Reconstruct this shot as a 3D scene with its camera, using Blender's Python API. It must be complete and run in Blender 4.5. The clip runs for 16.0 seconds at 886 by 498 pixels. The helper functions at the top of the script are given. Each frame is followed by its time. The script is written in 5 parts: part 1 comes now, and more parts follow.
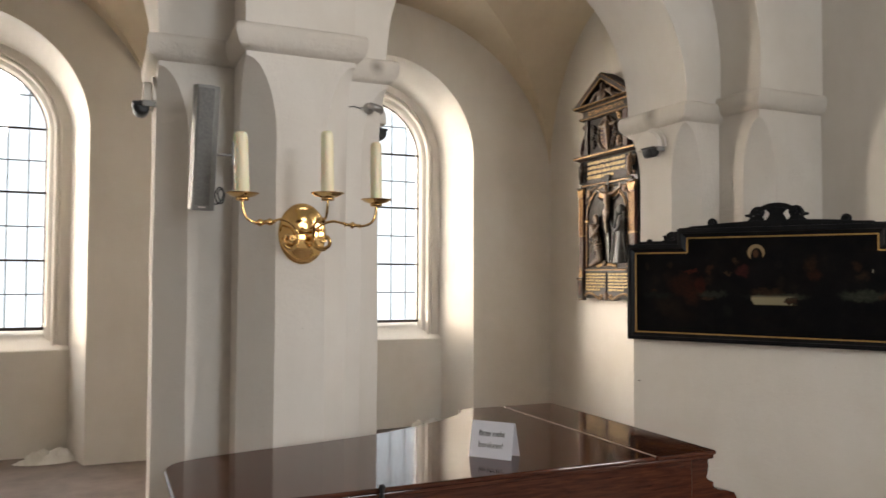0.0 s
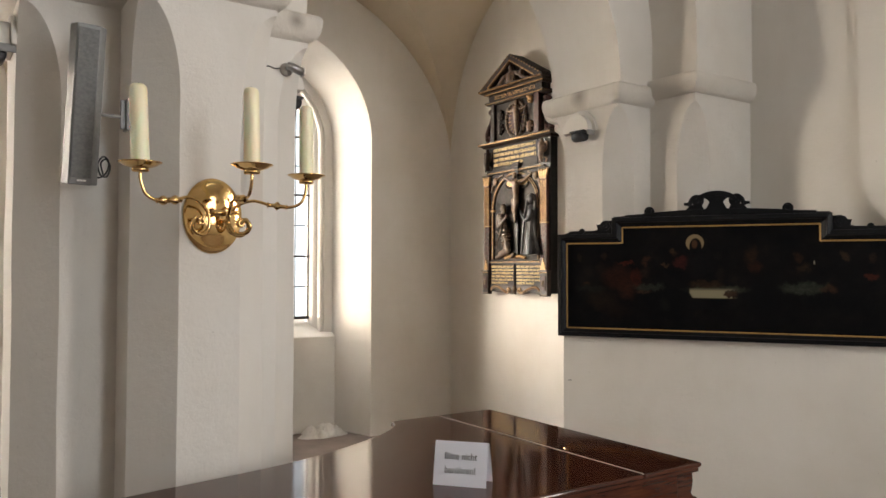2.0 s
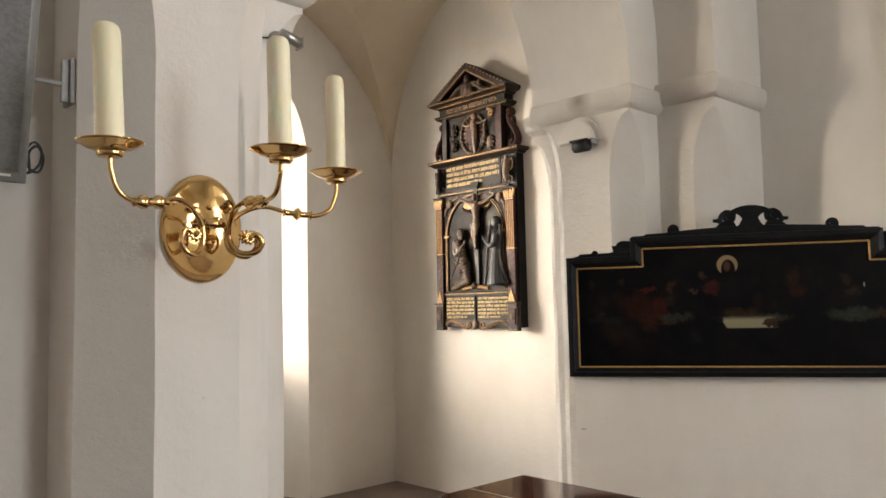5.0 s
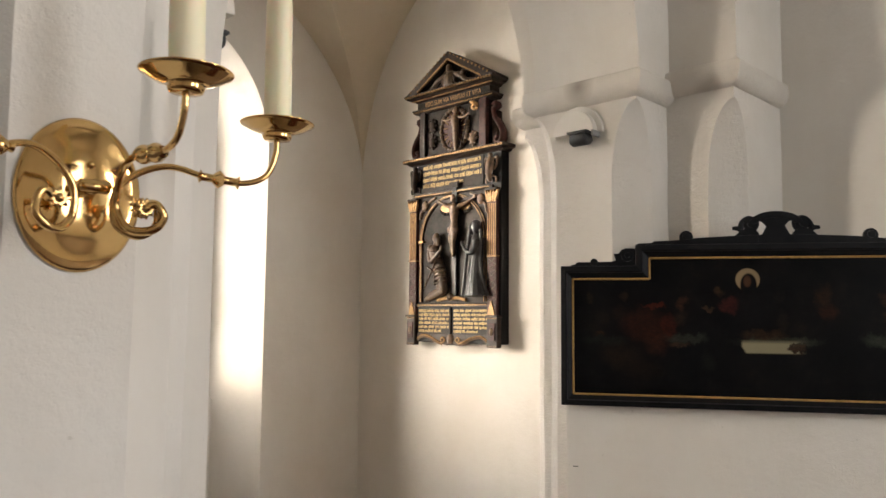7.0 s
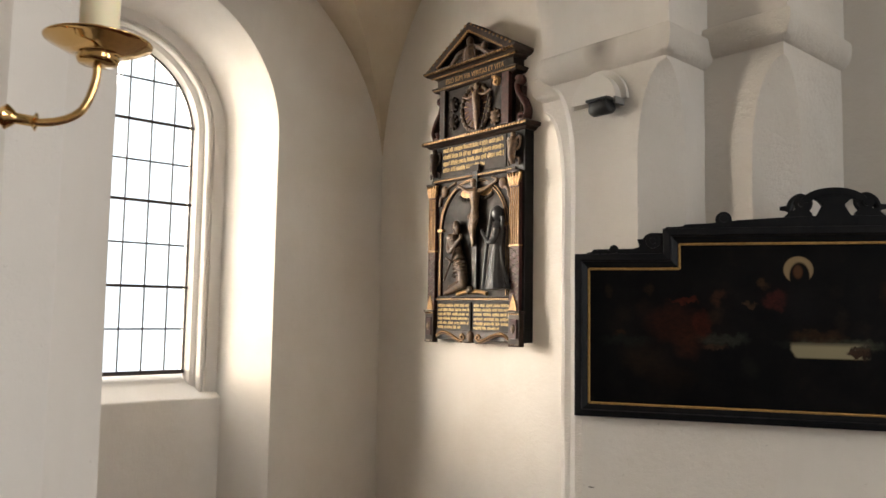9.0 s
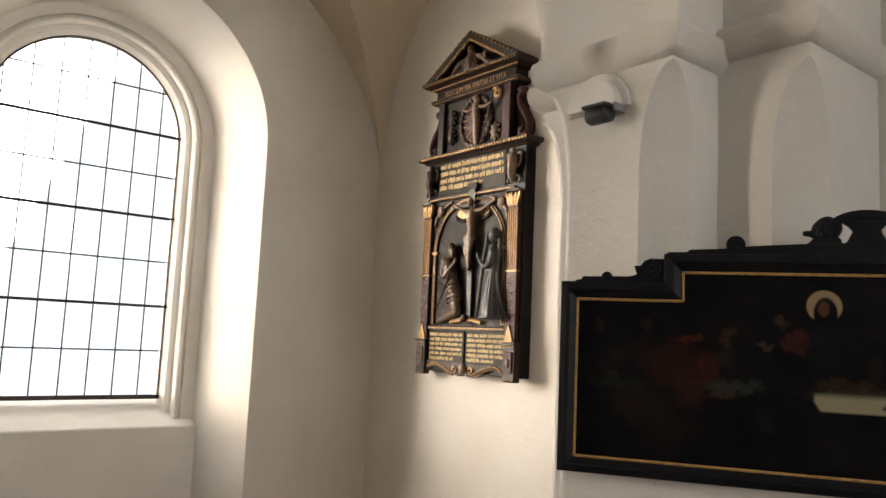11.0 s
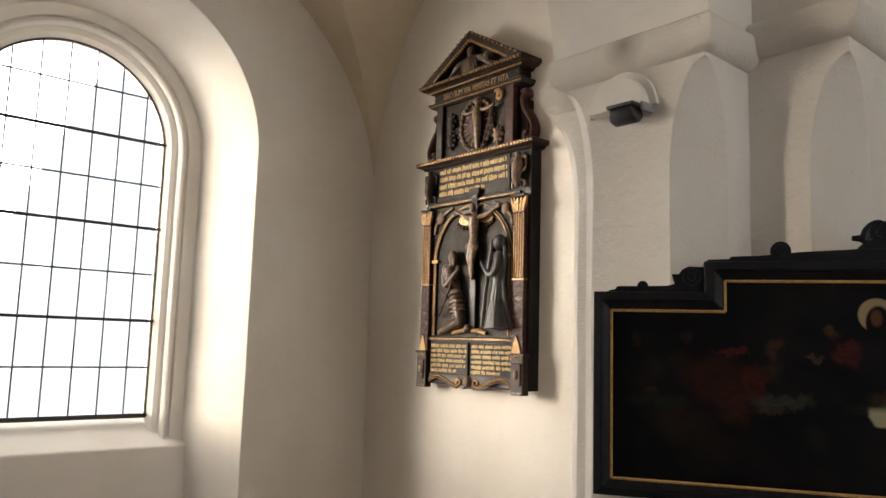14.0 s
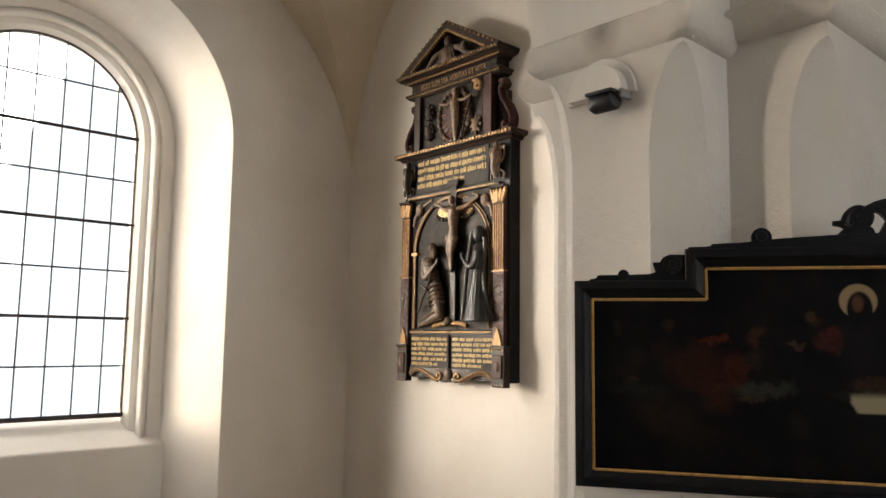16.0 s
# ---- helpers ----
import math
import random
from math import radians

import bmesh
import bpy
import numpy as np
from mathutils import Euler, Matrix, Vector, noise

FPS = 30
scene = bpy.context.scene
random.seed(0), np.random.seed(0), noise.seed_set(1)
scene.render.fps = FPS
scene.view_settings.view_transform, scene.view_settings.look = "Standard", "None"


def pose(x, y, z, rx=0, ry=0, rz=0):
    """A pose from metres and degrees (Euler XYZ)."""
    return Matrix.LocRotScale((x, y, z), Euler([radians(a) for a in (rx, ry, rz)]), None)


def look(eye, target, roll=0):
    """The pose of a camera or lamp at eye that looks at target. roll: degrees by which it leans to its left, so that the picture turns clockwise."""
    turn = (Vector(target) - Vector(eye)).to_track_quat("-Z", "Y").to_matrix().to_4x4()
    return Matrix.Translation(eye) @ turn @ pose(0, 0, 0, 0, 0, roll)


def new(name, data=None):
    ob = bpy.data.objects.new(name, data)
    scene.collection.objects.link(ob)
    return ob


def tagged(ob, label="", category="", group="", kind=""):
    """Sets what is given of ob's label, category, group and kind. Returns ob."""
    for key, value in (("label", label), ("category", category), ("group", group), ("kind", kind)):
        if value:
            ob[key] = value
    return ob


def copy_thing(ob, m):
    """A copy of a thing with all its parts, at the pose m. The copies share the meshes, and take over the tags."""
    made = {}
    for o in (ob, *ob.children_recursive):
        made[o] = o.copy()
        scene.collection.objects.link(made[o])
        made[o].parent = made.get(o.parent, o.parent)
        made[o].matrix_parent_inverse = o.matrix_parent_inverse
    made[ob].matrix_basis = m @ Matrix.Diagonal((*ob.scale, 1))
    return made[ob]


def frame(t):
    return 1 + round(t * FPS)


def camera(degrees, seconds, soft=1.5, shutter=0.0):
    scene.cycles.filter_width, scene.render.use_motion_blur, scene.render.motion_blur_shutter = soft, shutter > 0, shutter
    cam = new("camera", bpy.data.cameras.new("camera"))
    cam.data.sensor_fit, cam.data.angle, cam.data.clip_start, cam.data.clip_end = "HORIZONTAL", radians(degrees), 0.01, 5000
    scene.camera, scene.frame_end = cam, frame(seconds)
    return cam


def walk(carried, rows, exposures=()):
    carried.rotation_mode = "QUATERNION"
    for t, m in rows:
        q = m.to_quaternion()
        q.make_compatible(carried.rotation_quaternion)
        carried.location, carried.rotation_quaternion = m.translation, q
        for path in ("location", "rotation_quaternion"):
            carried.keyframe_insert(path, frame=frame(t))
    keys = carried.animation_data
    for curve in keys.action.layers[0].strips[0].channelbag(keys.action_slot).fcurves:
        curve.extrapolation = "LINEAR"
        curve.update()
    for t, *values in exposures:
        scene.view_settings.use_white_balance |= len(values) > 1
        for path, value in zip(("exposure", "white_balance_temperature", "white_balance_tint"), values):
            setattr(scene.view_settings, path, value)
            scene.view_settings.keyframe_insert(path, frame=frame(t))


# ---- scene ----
cam = camera(60.0, 16.0, shutter=0.4)
PATH = [
    (0, (-0.531, -1.54, 1.834), (0.275, 0.289, 1.906), 0.2),
    (0.5, (-0.529, -1.365, 1.835), (0.411, 0.4, 1.903), -0.3),
    (1, (-0.497, -1.165, 1.821), (0.495, 0.571, 1.868), -0.3),
    (1.5, (-0.502, -0.986, 1.821), (0.549, 0.715, 1.865), 0.5),
    (2, (-0.605, -0.787, 1.825), (0.515, 0.869, 1.881), 0.1),
    (2.5, (-0.68, -0.63, 1.839), (0.517, 0.971, 1.906), -1.8),
    (3, (-0.652, -0.425, 1.831), (0.566, 1.159, 1.932), -2.3),
    (3.5, (-0.626, -0.248, 1.836), (0.638, 1.296, 1.966), -1.8),
    (4, (-0.654, -0.033, 1.831), (0.647, 1.48, 1.968), -1.6),
    (6.5, (-0.324, 0.83, 1.808), (1.102, 2.223, 1.972), -0.3),
    (7, (-0.155, 0.903, 1.809), (1.26, 2.305, 1.987), 0.5),
    (7.5, (0.009, 0.961, 1.814), (1.402, 2.383, 2.005), 1.0),
    (8, (0.15, 1.067, 1.804), (1.524, 2.505, 2.006), 0.6),
    (8.5, (0.271, 1.116, 1.81), (1.632, 2.568, 2.006), -0.1),
    (9, (0.428, 1.084, 1.812), (1.737, 2.587, 1.976), 0.9),
    (11.5, (0.942, 1.357, 1.848), (2.19, 2.899, 2.1), 2.4),
    (12, (0.946, 1.437, 1.851), (2.201, 2.971, 2.123), 1.9),
    (12.5, (0.9, 1.512, 1.857), (2.207, 3.002, 2.124), 1.3),
    (13, (0.906, 1.563, 1.855), (2.227, 3.045, 2.096), 2.0),
    (13.5, (0.91, 1.561, 1.857), (2.223, 3.051, 2.097), 2.3),
    (14, (0.894, 1.544, 1.874), (2.192, 3.046, 2.121), 1.7),
    (14.5, (0.897, 1.552, 1.871), (2.206, 3.043, 2.126), 1.3),
    (15, (0.906, 1.561, 1.872), (2.236, 3.036, 2.109), 1.1),
    (15.5, (0.924, 1.572, 1.872), (2.265, 3.039, 2.093), 1.0),
    (16, (0.937, 1.577, 1.87), (2.274, 3.047, 2.102), 0.8),
]
walk(cam, [(t, look(eye, target, roll)) for t, eye, target, roll in PATH],
     exposures=((0.0, -0.16), (2.0, -0.06), (3.5, 0.06), (6.5, 0.08), (7.5, -0.02), (9.0, -0.12), (11.5, -0.22), (13.0, -0.25), (16.0, -0.28)))

# ---- world and light ----
world = bpy.data.worlds.new("sky")
scene.world = world
world.use_nodes = True
_nt = world.node_tree
_sky = _nt.nodes.new("ShaderNodeTexSky")
_sky.sky_type = "NISHITA"
_sky.sun_disc = False
_sky.sun_elevation = radians(13)
_sky.sun_rotation = radians(-45)
_nt.links.new(_sky.outputs[0], _nt.nodes["Background"].inputs[0])
_nt.nodes["Background"].inputs[1].default_value = 0.12
scene.view_settings.exposure = 0.0

_sun = new("sun", bpy.data.lights.new("sun", "SUN"))
_sun.data.energy, _sun.data.angle, _sun.data.color = 1.2, radians(25), (1.0, 0.93, 0.85)
_sun.matrix_world = look((-14, 14, 6.5), (0, 0, 2))


def window_light(name, eye, target, w, h, watts, colour):
    """An area lamp that stands in for daylight at the windows."""
    ob = new(name, bpy.data.lights.new(name, "AREA"))
    ob.data.shape, ob.data.size, ob.data.size_y = "RECTANGLE", w, h
    ob.data.energy, ob.data.color = watts, colour
    ob.matrix_world = look(eye, target)
    return ob


WEST, DAY = (1.0, 0.86, 0.70), (0.98, 0.97, 0.96)
# added far lamp for warm light from the west, and the open sky in each aisle window
window_light("stand_in_west", (-15.5, 25.0, 4.6), (0.8, 7.4, 2.3), 13.0, 9.0, 21500, WEST)
for _name, _x in (("daylight_aisle_east", 2.37), ("daylight_aisle_west", -1.81), ("daylight_aisle_far", -5.99)):
    window_light(_name, (_x - 0.70, 8.2, 3.35), (_x + 0.35, 6.4, 1.9), 2.0, 2.6, 215, DAY)
# added lamps in two unseen nave openings, placed to light the piers from front and right
window_light("added_nave_light_a", (2.2, -4.95, 3.4), (1.3, 0.0, 2.2), 1.5, 3.2, 155, (0.93, 0.97, 1.0))
window_light("added_nave_light_b", (4.95, -2.5, 3.2), (0.4, 1.2, 2.0), 1.0, 2.2, 190, (1.0, 0.925, 0.87))


# ---- small helpers ----
def mesh_of(name, verts, faces, smooth=False):
    me = bpy.data.meshes.new(name)
    me.from_pydata([tuple(v) for v in verts], [], [tuple(f) for f in faces])
    me.update()
    if smooth:
        for p in me.polygons:
            p.use_smooth = True
    return me


def part(name, bm, material, parent=None, label="", smooth=None):
    """Links a bmesh (or mesh data) as one mesh object, under parent when given."""
    if isinstance(bm, bpy.types.Mesh):
        me = bm
    else:
        bmesh.ops.recalc_face_normals(bm, faces=bm.faces[:])
        me = bpy.data.meshes.new(name)
        bm.to_mesh(me)
        bm.free()
    if material is not None and not me.materials:
        me.materials.append(material)
    if smooth is not None:
        for p in me.polygons:
            p.use_smooth = smooth
    ob = new(name, me)
    if parent is not None:
        ob.parent = parent
    if label:
        ob["label"] = label
    return ob


def soften(ob, width=0.004, segments=2, angle=35):
    m = ob.modifiers.new("bevel", "BEVEL")
    m.width, m.segments, m.limit_method, m.angle_limit = width, segments, "ANGLE", radians(angle)
    m.harden_normals = False
    return ob


def thing(name, label, category, m=None, group="", kind=""):
    ob = new(name)
    if m is not None:
        ob.matrix_basis = m
    return tagged(ob, label, category, group, kind)


def box(bm, x0, x1, y0, y1, z0, z1):
    vs = [bm.verts.new(p) for p in ((x0, y0, z0), (x1, y0, z0), (x1, y1, z0), (x0, y1, z0),
                                    (x0, y0, z1), (x1, y0, z1), (x1, y1, z1), (x0, y1, z1))]
    for f in ((3, 2, 1, 0), (4, 5, 6, 7), (0, 1, 5, 4), (1, 2, 6, 5), (2, 3, 7, 6), (3, 0, 4, 7)):
        bm.faces.new([vs[i] for i in f])
    return vs


def boxed(*a):
    bm = bmesh.new()
    box(bm, *a)
    return bm


def prism(bm, outline, y0, y1):
    """A plate: the outline (x, z) drawn out from y0 to y1."""
    a = [bm.verts.new((x, y0, z)) for x, z in outline]
    b = [bm.verts.new((x, y1, z)) for x, z in outline]
    n = len(outline)
    bm.faces.new(a)
    bm.faces.new(b[::-1])
    for i in range(n):
        bm.faces.new((a[i], b[i], b[(i + 1) % n], a[(i + 1) % n]))


def plated(outline, y0, y1):
    bm = bmesh.new()
    prism(bm, outline, y0, y1)
    return bm


def lathe(bm, profile, steps=32, centre=(0, 0, 0), squash=1.0):
    """A turned body: profile of (radius, height) round z."""
    rings = []
    for r, h in profile:
        if r < 1e-5:
            rings.append([bm.verts.new((centre[0], centre[1], centre[2] + h))])
        else:
            rings.append([bm.verts.new((centre[0] + r * math.cos(6.28318530718 * i / steps),
                                        centre[1] + squash * r * math.sin(6.28318530718 * i / steps), centre[2] + h)) for i in range(steps)])
    for a, b in zip(rings, rings[1:]):
        for i in range(steps):
            j = (i + 1) % steps
            if len(a) == 1 and len(b) == 1:
                continue
            if len(a) == 1:
                bm.faces.new((a[0], b[i], b[j]))
            elif len(b) == 1:
                bm.faces.new((a[i], b[0], a[j]))
            else:
                bm.faces.new((a[i], b[i], b[j], a[j]))


def turned(profile, steps=32, centre=(0, 0, 0), squash=1.0):
    bm = bmesh.new()
    lathe(bm, profile, steps, centre, squash)
    return bm


def tube(bm, pts, radius, steps=10, closed=False):
    """A round bar through points; radius is a number or one for each point."""
    pts = [Vector(p) for p in pts]
    n = len(pts)
    rad = [radius] * n if isinstance(radius, (int, float)) else [float(r) for r in radius]
    rings, up = [], Vector((0.31, 0.17, 0.93)).normalized()
    for i, p in enumerate(pts):
        d = (pts[(i + 1) % n] - pts[i - 1]) if closed else pts[min(i + 1, n - 1)] - pts[max(i - 1, 0)]
        d.normalize()
        a = d.cross(up)
        if a.length < 1e-4:
            a = d.cross(Vector((1, 0, 0)))
        a.normalize()
        b = a.cross(d).normalized()
        up = b
        rings.append([bm.verts.new(p + rad[i] * (math.cos(6.2831853 * k / steps) * a + math.sin(6.2831853 * k / steps) * b)) for k in range(steps)])
    m = n if closed else n - 1
    for i in range(m):
        r, s = rings[i], rings[(i + 1) % n]
        for k in range(steps):
            bm.faces.new((r[k], s[k], s[(k + 1) % steps], r[(k + 1) % steps]))
    if not closed:
        bm.faces.new(rings[0])
        bm.faces.new(rings[-1][::-1])


def tubed(pts, radius, steps=10, closed=False):
    bm = bmesh.new()
    tube(bm, pts, radius, steps, closed)
    return bm


def curve_points(ctrl, n=12):
    """A smooth line through control points."""
    c = [Vector(p) for p in ctrl]
    c = [2 * c[0] - c[1]] + c + [2 * c[-1] - c[-2]]
    out = []
    for i in range(1, len(c) - 2):
        for k in range(n):
            t = k / n
            out.append(0.5 * ((2 * c[i]) + (c[i + 1] - c[i - 1]) * t + (2 * c[i - 1] - 5 * c[i] + 4 * c[i + 1] - c[i + 2]) * t * t
                              + (3 * c[i] - c[i - 1] - 3 * c[i + 1] + c[i + 2]) * t ** 3))
    return out + [c[-2]]


def arc_pts(cx, cz, r, a0, a1, n, rz=None):
    rz = rz or r
    return [(cx + r * math.cos(radians(a0 + (a1 - a0) * k / n)), cz + rz * math.sin(radians(a0 + (a1 - a0) * k / n))) for k in range(n + 1)]


def ball(bm, c, r, seg=12, rings=8, scale=(1, 1, 1)):
    m = Matrix.Translation(c) @ Matrix.Diagonal((r * scale[0], r * scale[1], r * scale[2], 1))
    bmesh.ops.create_uvsphere(bm, u_segments=seg, v_segments=rings, radius=1, matrix=m)


# ---- materials ----
class Nodes:
    def __init__(self, name):
        self.m = bpy.data.materials.new(name)
        self.m.use_nodes = True
        self.t = self.m.node_tree
        self.b = self.t.nodes["Principled BSDF"]
        self.co = self.t.nodes.new("ShaderNodeTexCoord").outputs["Object"]

    def add(self, kind, **inputs):
        n = self.t.nodes.new(kind)
        for k, v in inputs.items():
            key = k.replace("_", " ")
            if isinstance(v, bpy.types.NodeSocket):
                self.t.links.new(v, n.inputs[key])
            else:
                n.inputs[key].default_value = v
        return n

    def noise(self, scale, detail=4, rough=0.55, stretch=None, distortion=0.0):
        co = self.co
        if stretch:
            mp = self.t.nodes.new("ShaderNodeMapping")
            mp.inputs["Scale"].default_value = stretch
            self.t.links.new(self.co, mp.inputs["Vector"])
            co = mp.outputs[0]
        return self.add("ShaderNodeTexNoise", Vector=co, Scale=scale, Detail=detail, Roughness=rough, Distortion=distortion).outputs["Fac"]

    def ramp(self, fac, stops):
        n = self.t.nodes.new("ShaderNodeValToRGB")
        self.t.links.new(fac, n.inputs[0])
        e = n.color_ramp.elements
        while len(e) < len(stops):
            e.new(0.5)
        for el, (p, c) in zip(e, stops):
            el.position, el.color = p, (*c, 1) if len(c) == 3 else c
        return n.outputs[0]

    def mix(self, fac, a, b, mode="MIX"):
        n = self.t.nodes.new("ShaderNodeMix")
        n.data_type, n.blend_type = "RGBA", mode
        for sock, v in ((n.inputs[0], fac), (n.inputs[6], a), (n.inputs[7], b)):
            if isinstance(v, bpy.types.NodeSocket):
                self.t.links.new(v, sock)
            else:
                sock.default_value = v if isinstance(v, (int, float)) else (*v, 1)
        return n.outputs[2]

    def math(self, op, a, b=0.0):
        n = self.t.nodes.new("ShaderNodeMath")
        n.operation = op
        for sock, v in ((n.inputs[0], a), (n.inputs[1], b)):
            if isinstance(v, bpy.types.NodeSocket):
                self.t.links.new(v, sock)
            else:
                sock.default_value = v
        return n.outputs[0]

    def bump(self, height, strength=0.3, distance=0.01):
        n = self.add("ShaderNodeBump", Height=height, Strength=strength, Distance=distance)
        self.t.links.new(n.outputs[0], self.b.inputs["Normal"])

    def set(self, colour=None, rough=0.5, metal=0.0, **more):
        for k, v in (("Base Color", colour), ("Roughness", rough), ("Metallic", metal), *[(a.replace("_", " "), c) for a, c in more.items()]):
            if v is None:
                continue
            if isinstance(v, bpy.types.NodeSocket):
                self.t.links.new(v, self.b.inputs[k])
            else:
                self.b.inputs[k].default_value = (*v, 1) if isinstance(v, tuple) and len(v) == 3 else v
        return self.m


def plaster(name, base=(0.70, 0.664, 0.610), stain=(0.60, 0.548, 0.475), rough=0.24):
    n = Nodes(name)
    big = n.ramp(n.noise(0.9, 5, 0.6), ((0.42, (0, 0, 0)), (0.72, (1, 1, 1))))
    col = n.mix(n.math("MULTIPLY", big, 0.75), base, stain)
    spots = n.ramp(n.noise(14, 5, 0.7), ((0.60, (0, 0, 0)), (0.75, (1, 1, 1))))
    col = n.mix(n.math("MULTIPLY", spots, 0.18), col, (0.66, 0.62, 0.56))
    specks = n.ramp(n.noise(46, 2, 0.5), ((0.74, (0, 0, 0)), (0.79, (1, 1, 1))))
    col = n.mix(n.math("MULTIPLY", specks, 0.4), col, (0.40, 0.36, 0.31))
    smears = n.ramp(n.noise(2.6, 4, 0.6, (1.5, 1.5, 0.32)), ((0.50, (0, 0, 0)), (0.70, (1, 1, 1))))
    col = n.mix(n.math("MULTIPLY", smears, 0.28), col, (base[0] * 0.86, base[1] * 0.85, base[2] * 0.83))
    h = n.math("ADD", n.math("MULTIPLY", n.noise(3.2, 3, 0.5), 0.9), n.math("MULTIPLY", n.noise(30, 6, 0.68), 0.42))
    h = n.math("ADD", h, n.math("MULTIPLY", n.noise(160, 3, 0.6), 0.06))
    pits = n.ramp(n.noise(52, 2, 0.5), ((0.24, (0, 0, 0)), (0.36, (1, 1, 1))))
    h = n.math("ADD", h, n.math("MULTIPLY", pits, 0.10))
    n.bump(h, rough, 0.03)
    return n.set(col, 0.92)


def gilded(name, base, rough=0.42, metal=0.8, dirt=(0.05, 0.03, 0.015)):
    n = Nodes(name)
    d = n.ramp(n.noise(60, 5, 0.7), ((0.40, (0, 0, 0)), (0.68, (1, 1, 1))))
    n.bump(n.noise(120, 4), 0.25, 0.002)
    return n.set(n.mix(n.math("MULTIPLY", d, 0.75), base, dirt), rough, metal)


def painted(name, base, other, scale=18, rough=0.5, spec=0.4, bump=0.2):
    n = Nodes(name)
    f = n.ramp(n.noise(scale, 5, 0.65), ((0.38, (0, 0, 0)), (0.66, (1, 1, 1))))
    n.bump(n.noise(scale * 7, 4), bump, 0.003)
    r = n.ramp(n.noise(scale * 2.3, 4), ((0.3, (rough * 0.8,) * 3), (0.7, (min(1, rough * 1.25),) * 3)))
    return n.set(n.mix(f, base, other), r, 0.0, Specular_IOR_Level=spec)


M_PLASTER = plaster("limewashed_plaster")
M_PLASTER_ROUGH = plaster("rough_limewashed_plaster", (0.70, 0.668, 0.62), (0.61, 0.565, 0.50), 0.32)
M_PLASTER_COARSE = plaster("coarse_limewashed_plaster", (0.70, 0.660, 0.605), (0.61, 0.56, 0.49), 0.72)
# wall limewash again, with the vault's warm bounced light and shade in its colour
M_VAULT = plaster("warm_shade_limewash", (0.63, 0.55, 0.425), (0.51, 0.42, 0.30))
M_PLASTER_SOIL = plaster("soiled_plaster", (0.72, 0.70, 0.66), (0.52, 0.48, 0.42), 0.5)


def sooty_stone(name):
    """Limewashed impost stone with a soot smear above the lamp."""
    m = plaster(name, (0.68, 0.64, 0.58), (0.55, 0.50, 0.43), 0.8)
    t = m.node_tree
    co = [n for n in t.nodes if n.type == "TEX_COORD"][0].outputs["Object"]
    b = t.nodes["Principled BSDF"]
    old = b.inputs["Base Color"].links[0].from_socket
    fac = None
    for c, r in (((3.47, 3.40, 3.14), 0.11), ((3.48, 3.36, 3.26), 0.09), ((1.0, 2.97, 3.14), 0.06)):
        d = t.nodes.new("ShaderNodeVectorMath")
        d.operation = "DISTANCE"
        t.links.new(co, d.inputs[0])
        d.inputs[1].default_value = c
        r1 = t.nodes.new("ShaderNodeMapRange")
        r1.inputs["From Min"].default_value, r1.inputs["From Max"].default_value = r, 0.0
        r1.inputs["To Max"].default_value = 0.75
        t.links.new(d.outputs["Value"], r1.inputs["Value"])
        if fac is None:
            fac = r1.outputs[0]
        else:
            mx = t.nodes.new("ShaderNodeMath")
            mx.operation = "MAXIMUM"
            t.links.new(fac, mx.inputs[0])
            t.links.new(r1.outputs[0], mx.inputs[1])
            fac = mx.outputs[0]
    mix = t.nodes.new("ShaderNodeMix")
    mix.data_type = "RGBA"
    t.links.new(fac, mix.inputs[0])
    t.links.new(old, mix.inputs[6])
    mix.inputs[7].default_value = (0.16, 0.12, 0.09, 1)
    t.links.new(mix.outputs[2], b.inputs["Base Color"])
    return m


M_STONE = sooty_stone("limewashed_stone")


def wood_gloss():
    n = Nodes("polished_mahogany")
    grain = n.noise(5, 6, 0.6, (1.2, 14, 14), 0.6)
    fine = n.noise(40, 4, 0.6, (1, 18, 18))
    col = n.ramp(grain, ((0.30, (0.022, 0.007, 0.004)), (0.55, (0.062, 0.018, 0.009)), (0.78, (0.115, 0.036, 0.015))))
    col = n.mix(n.math("MULTIPLY", fine, 0.35), col, (0.03, 0.008, 0.004))
    n.bump(n.noise(2.5, 2), 0.05, 0.01)
    return n.set(col, n.ramp(n.noise(9, 5), ((0.3, (0.05,) * 3), (0.75, (0.12,) * 3))), 0.0, Specular_IOR_Level=0.42)


M_MAHOGANY = wood_gloss()


def floor_stone():
    n = Nodes("worn_grey_brown_floor")
    col = n.ramp(n.noise(2.3, 6, 0.65), ((0.3, (0.125, 0.092, 0.076)), (0.7, (0.235, 0.18, 0.15))))
    n.bump(n.noise(22, 5), 0.3, 0.01)
    return n.set(col, 0.6)


M_FLOOR = floor_stone()
def polished_brass():
    n = Nodes("polished_brass")
    col = n.mix(n.ramp(n.noise(7, 4), ((0.4, (0, 0, 0)), (0.8, (1, 1, 1)))), (0.70, 0.475, 0.205), (0.60, 0.37, 0.14))
    n.bump(n.noise(14, 2), 0.04, 0.004)
    return n.set(col, n.ramp(n.noise(25, 4), ((0.3, (0.06,) * 3), (0.8, (0.15,) * 3))), 1.0)


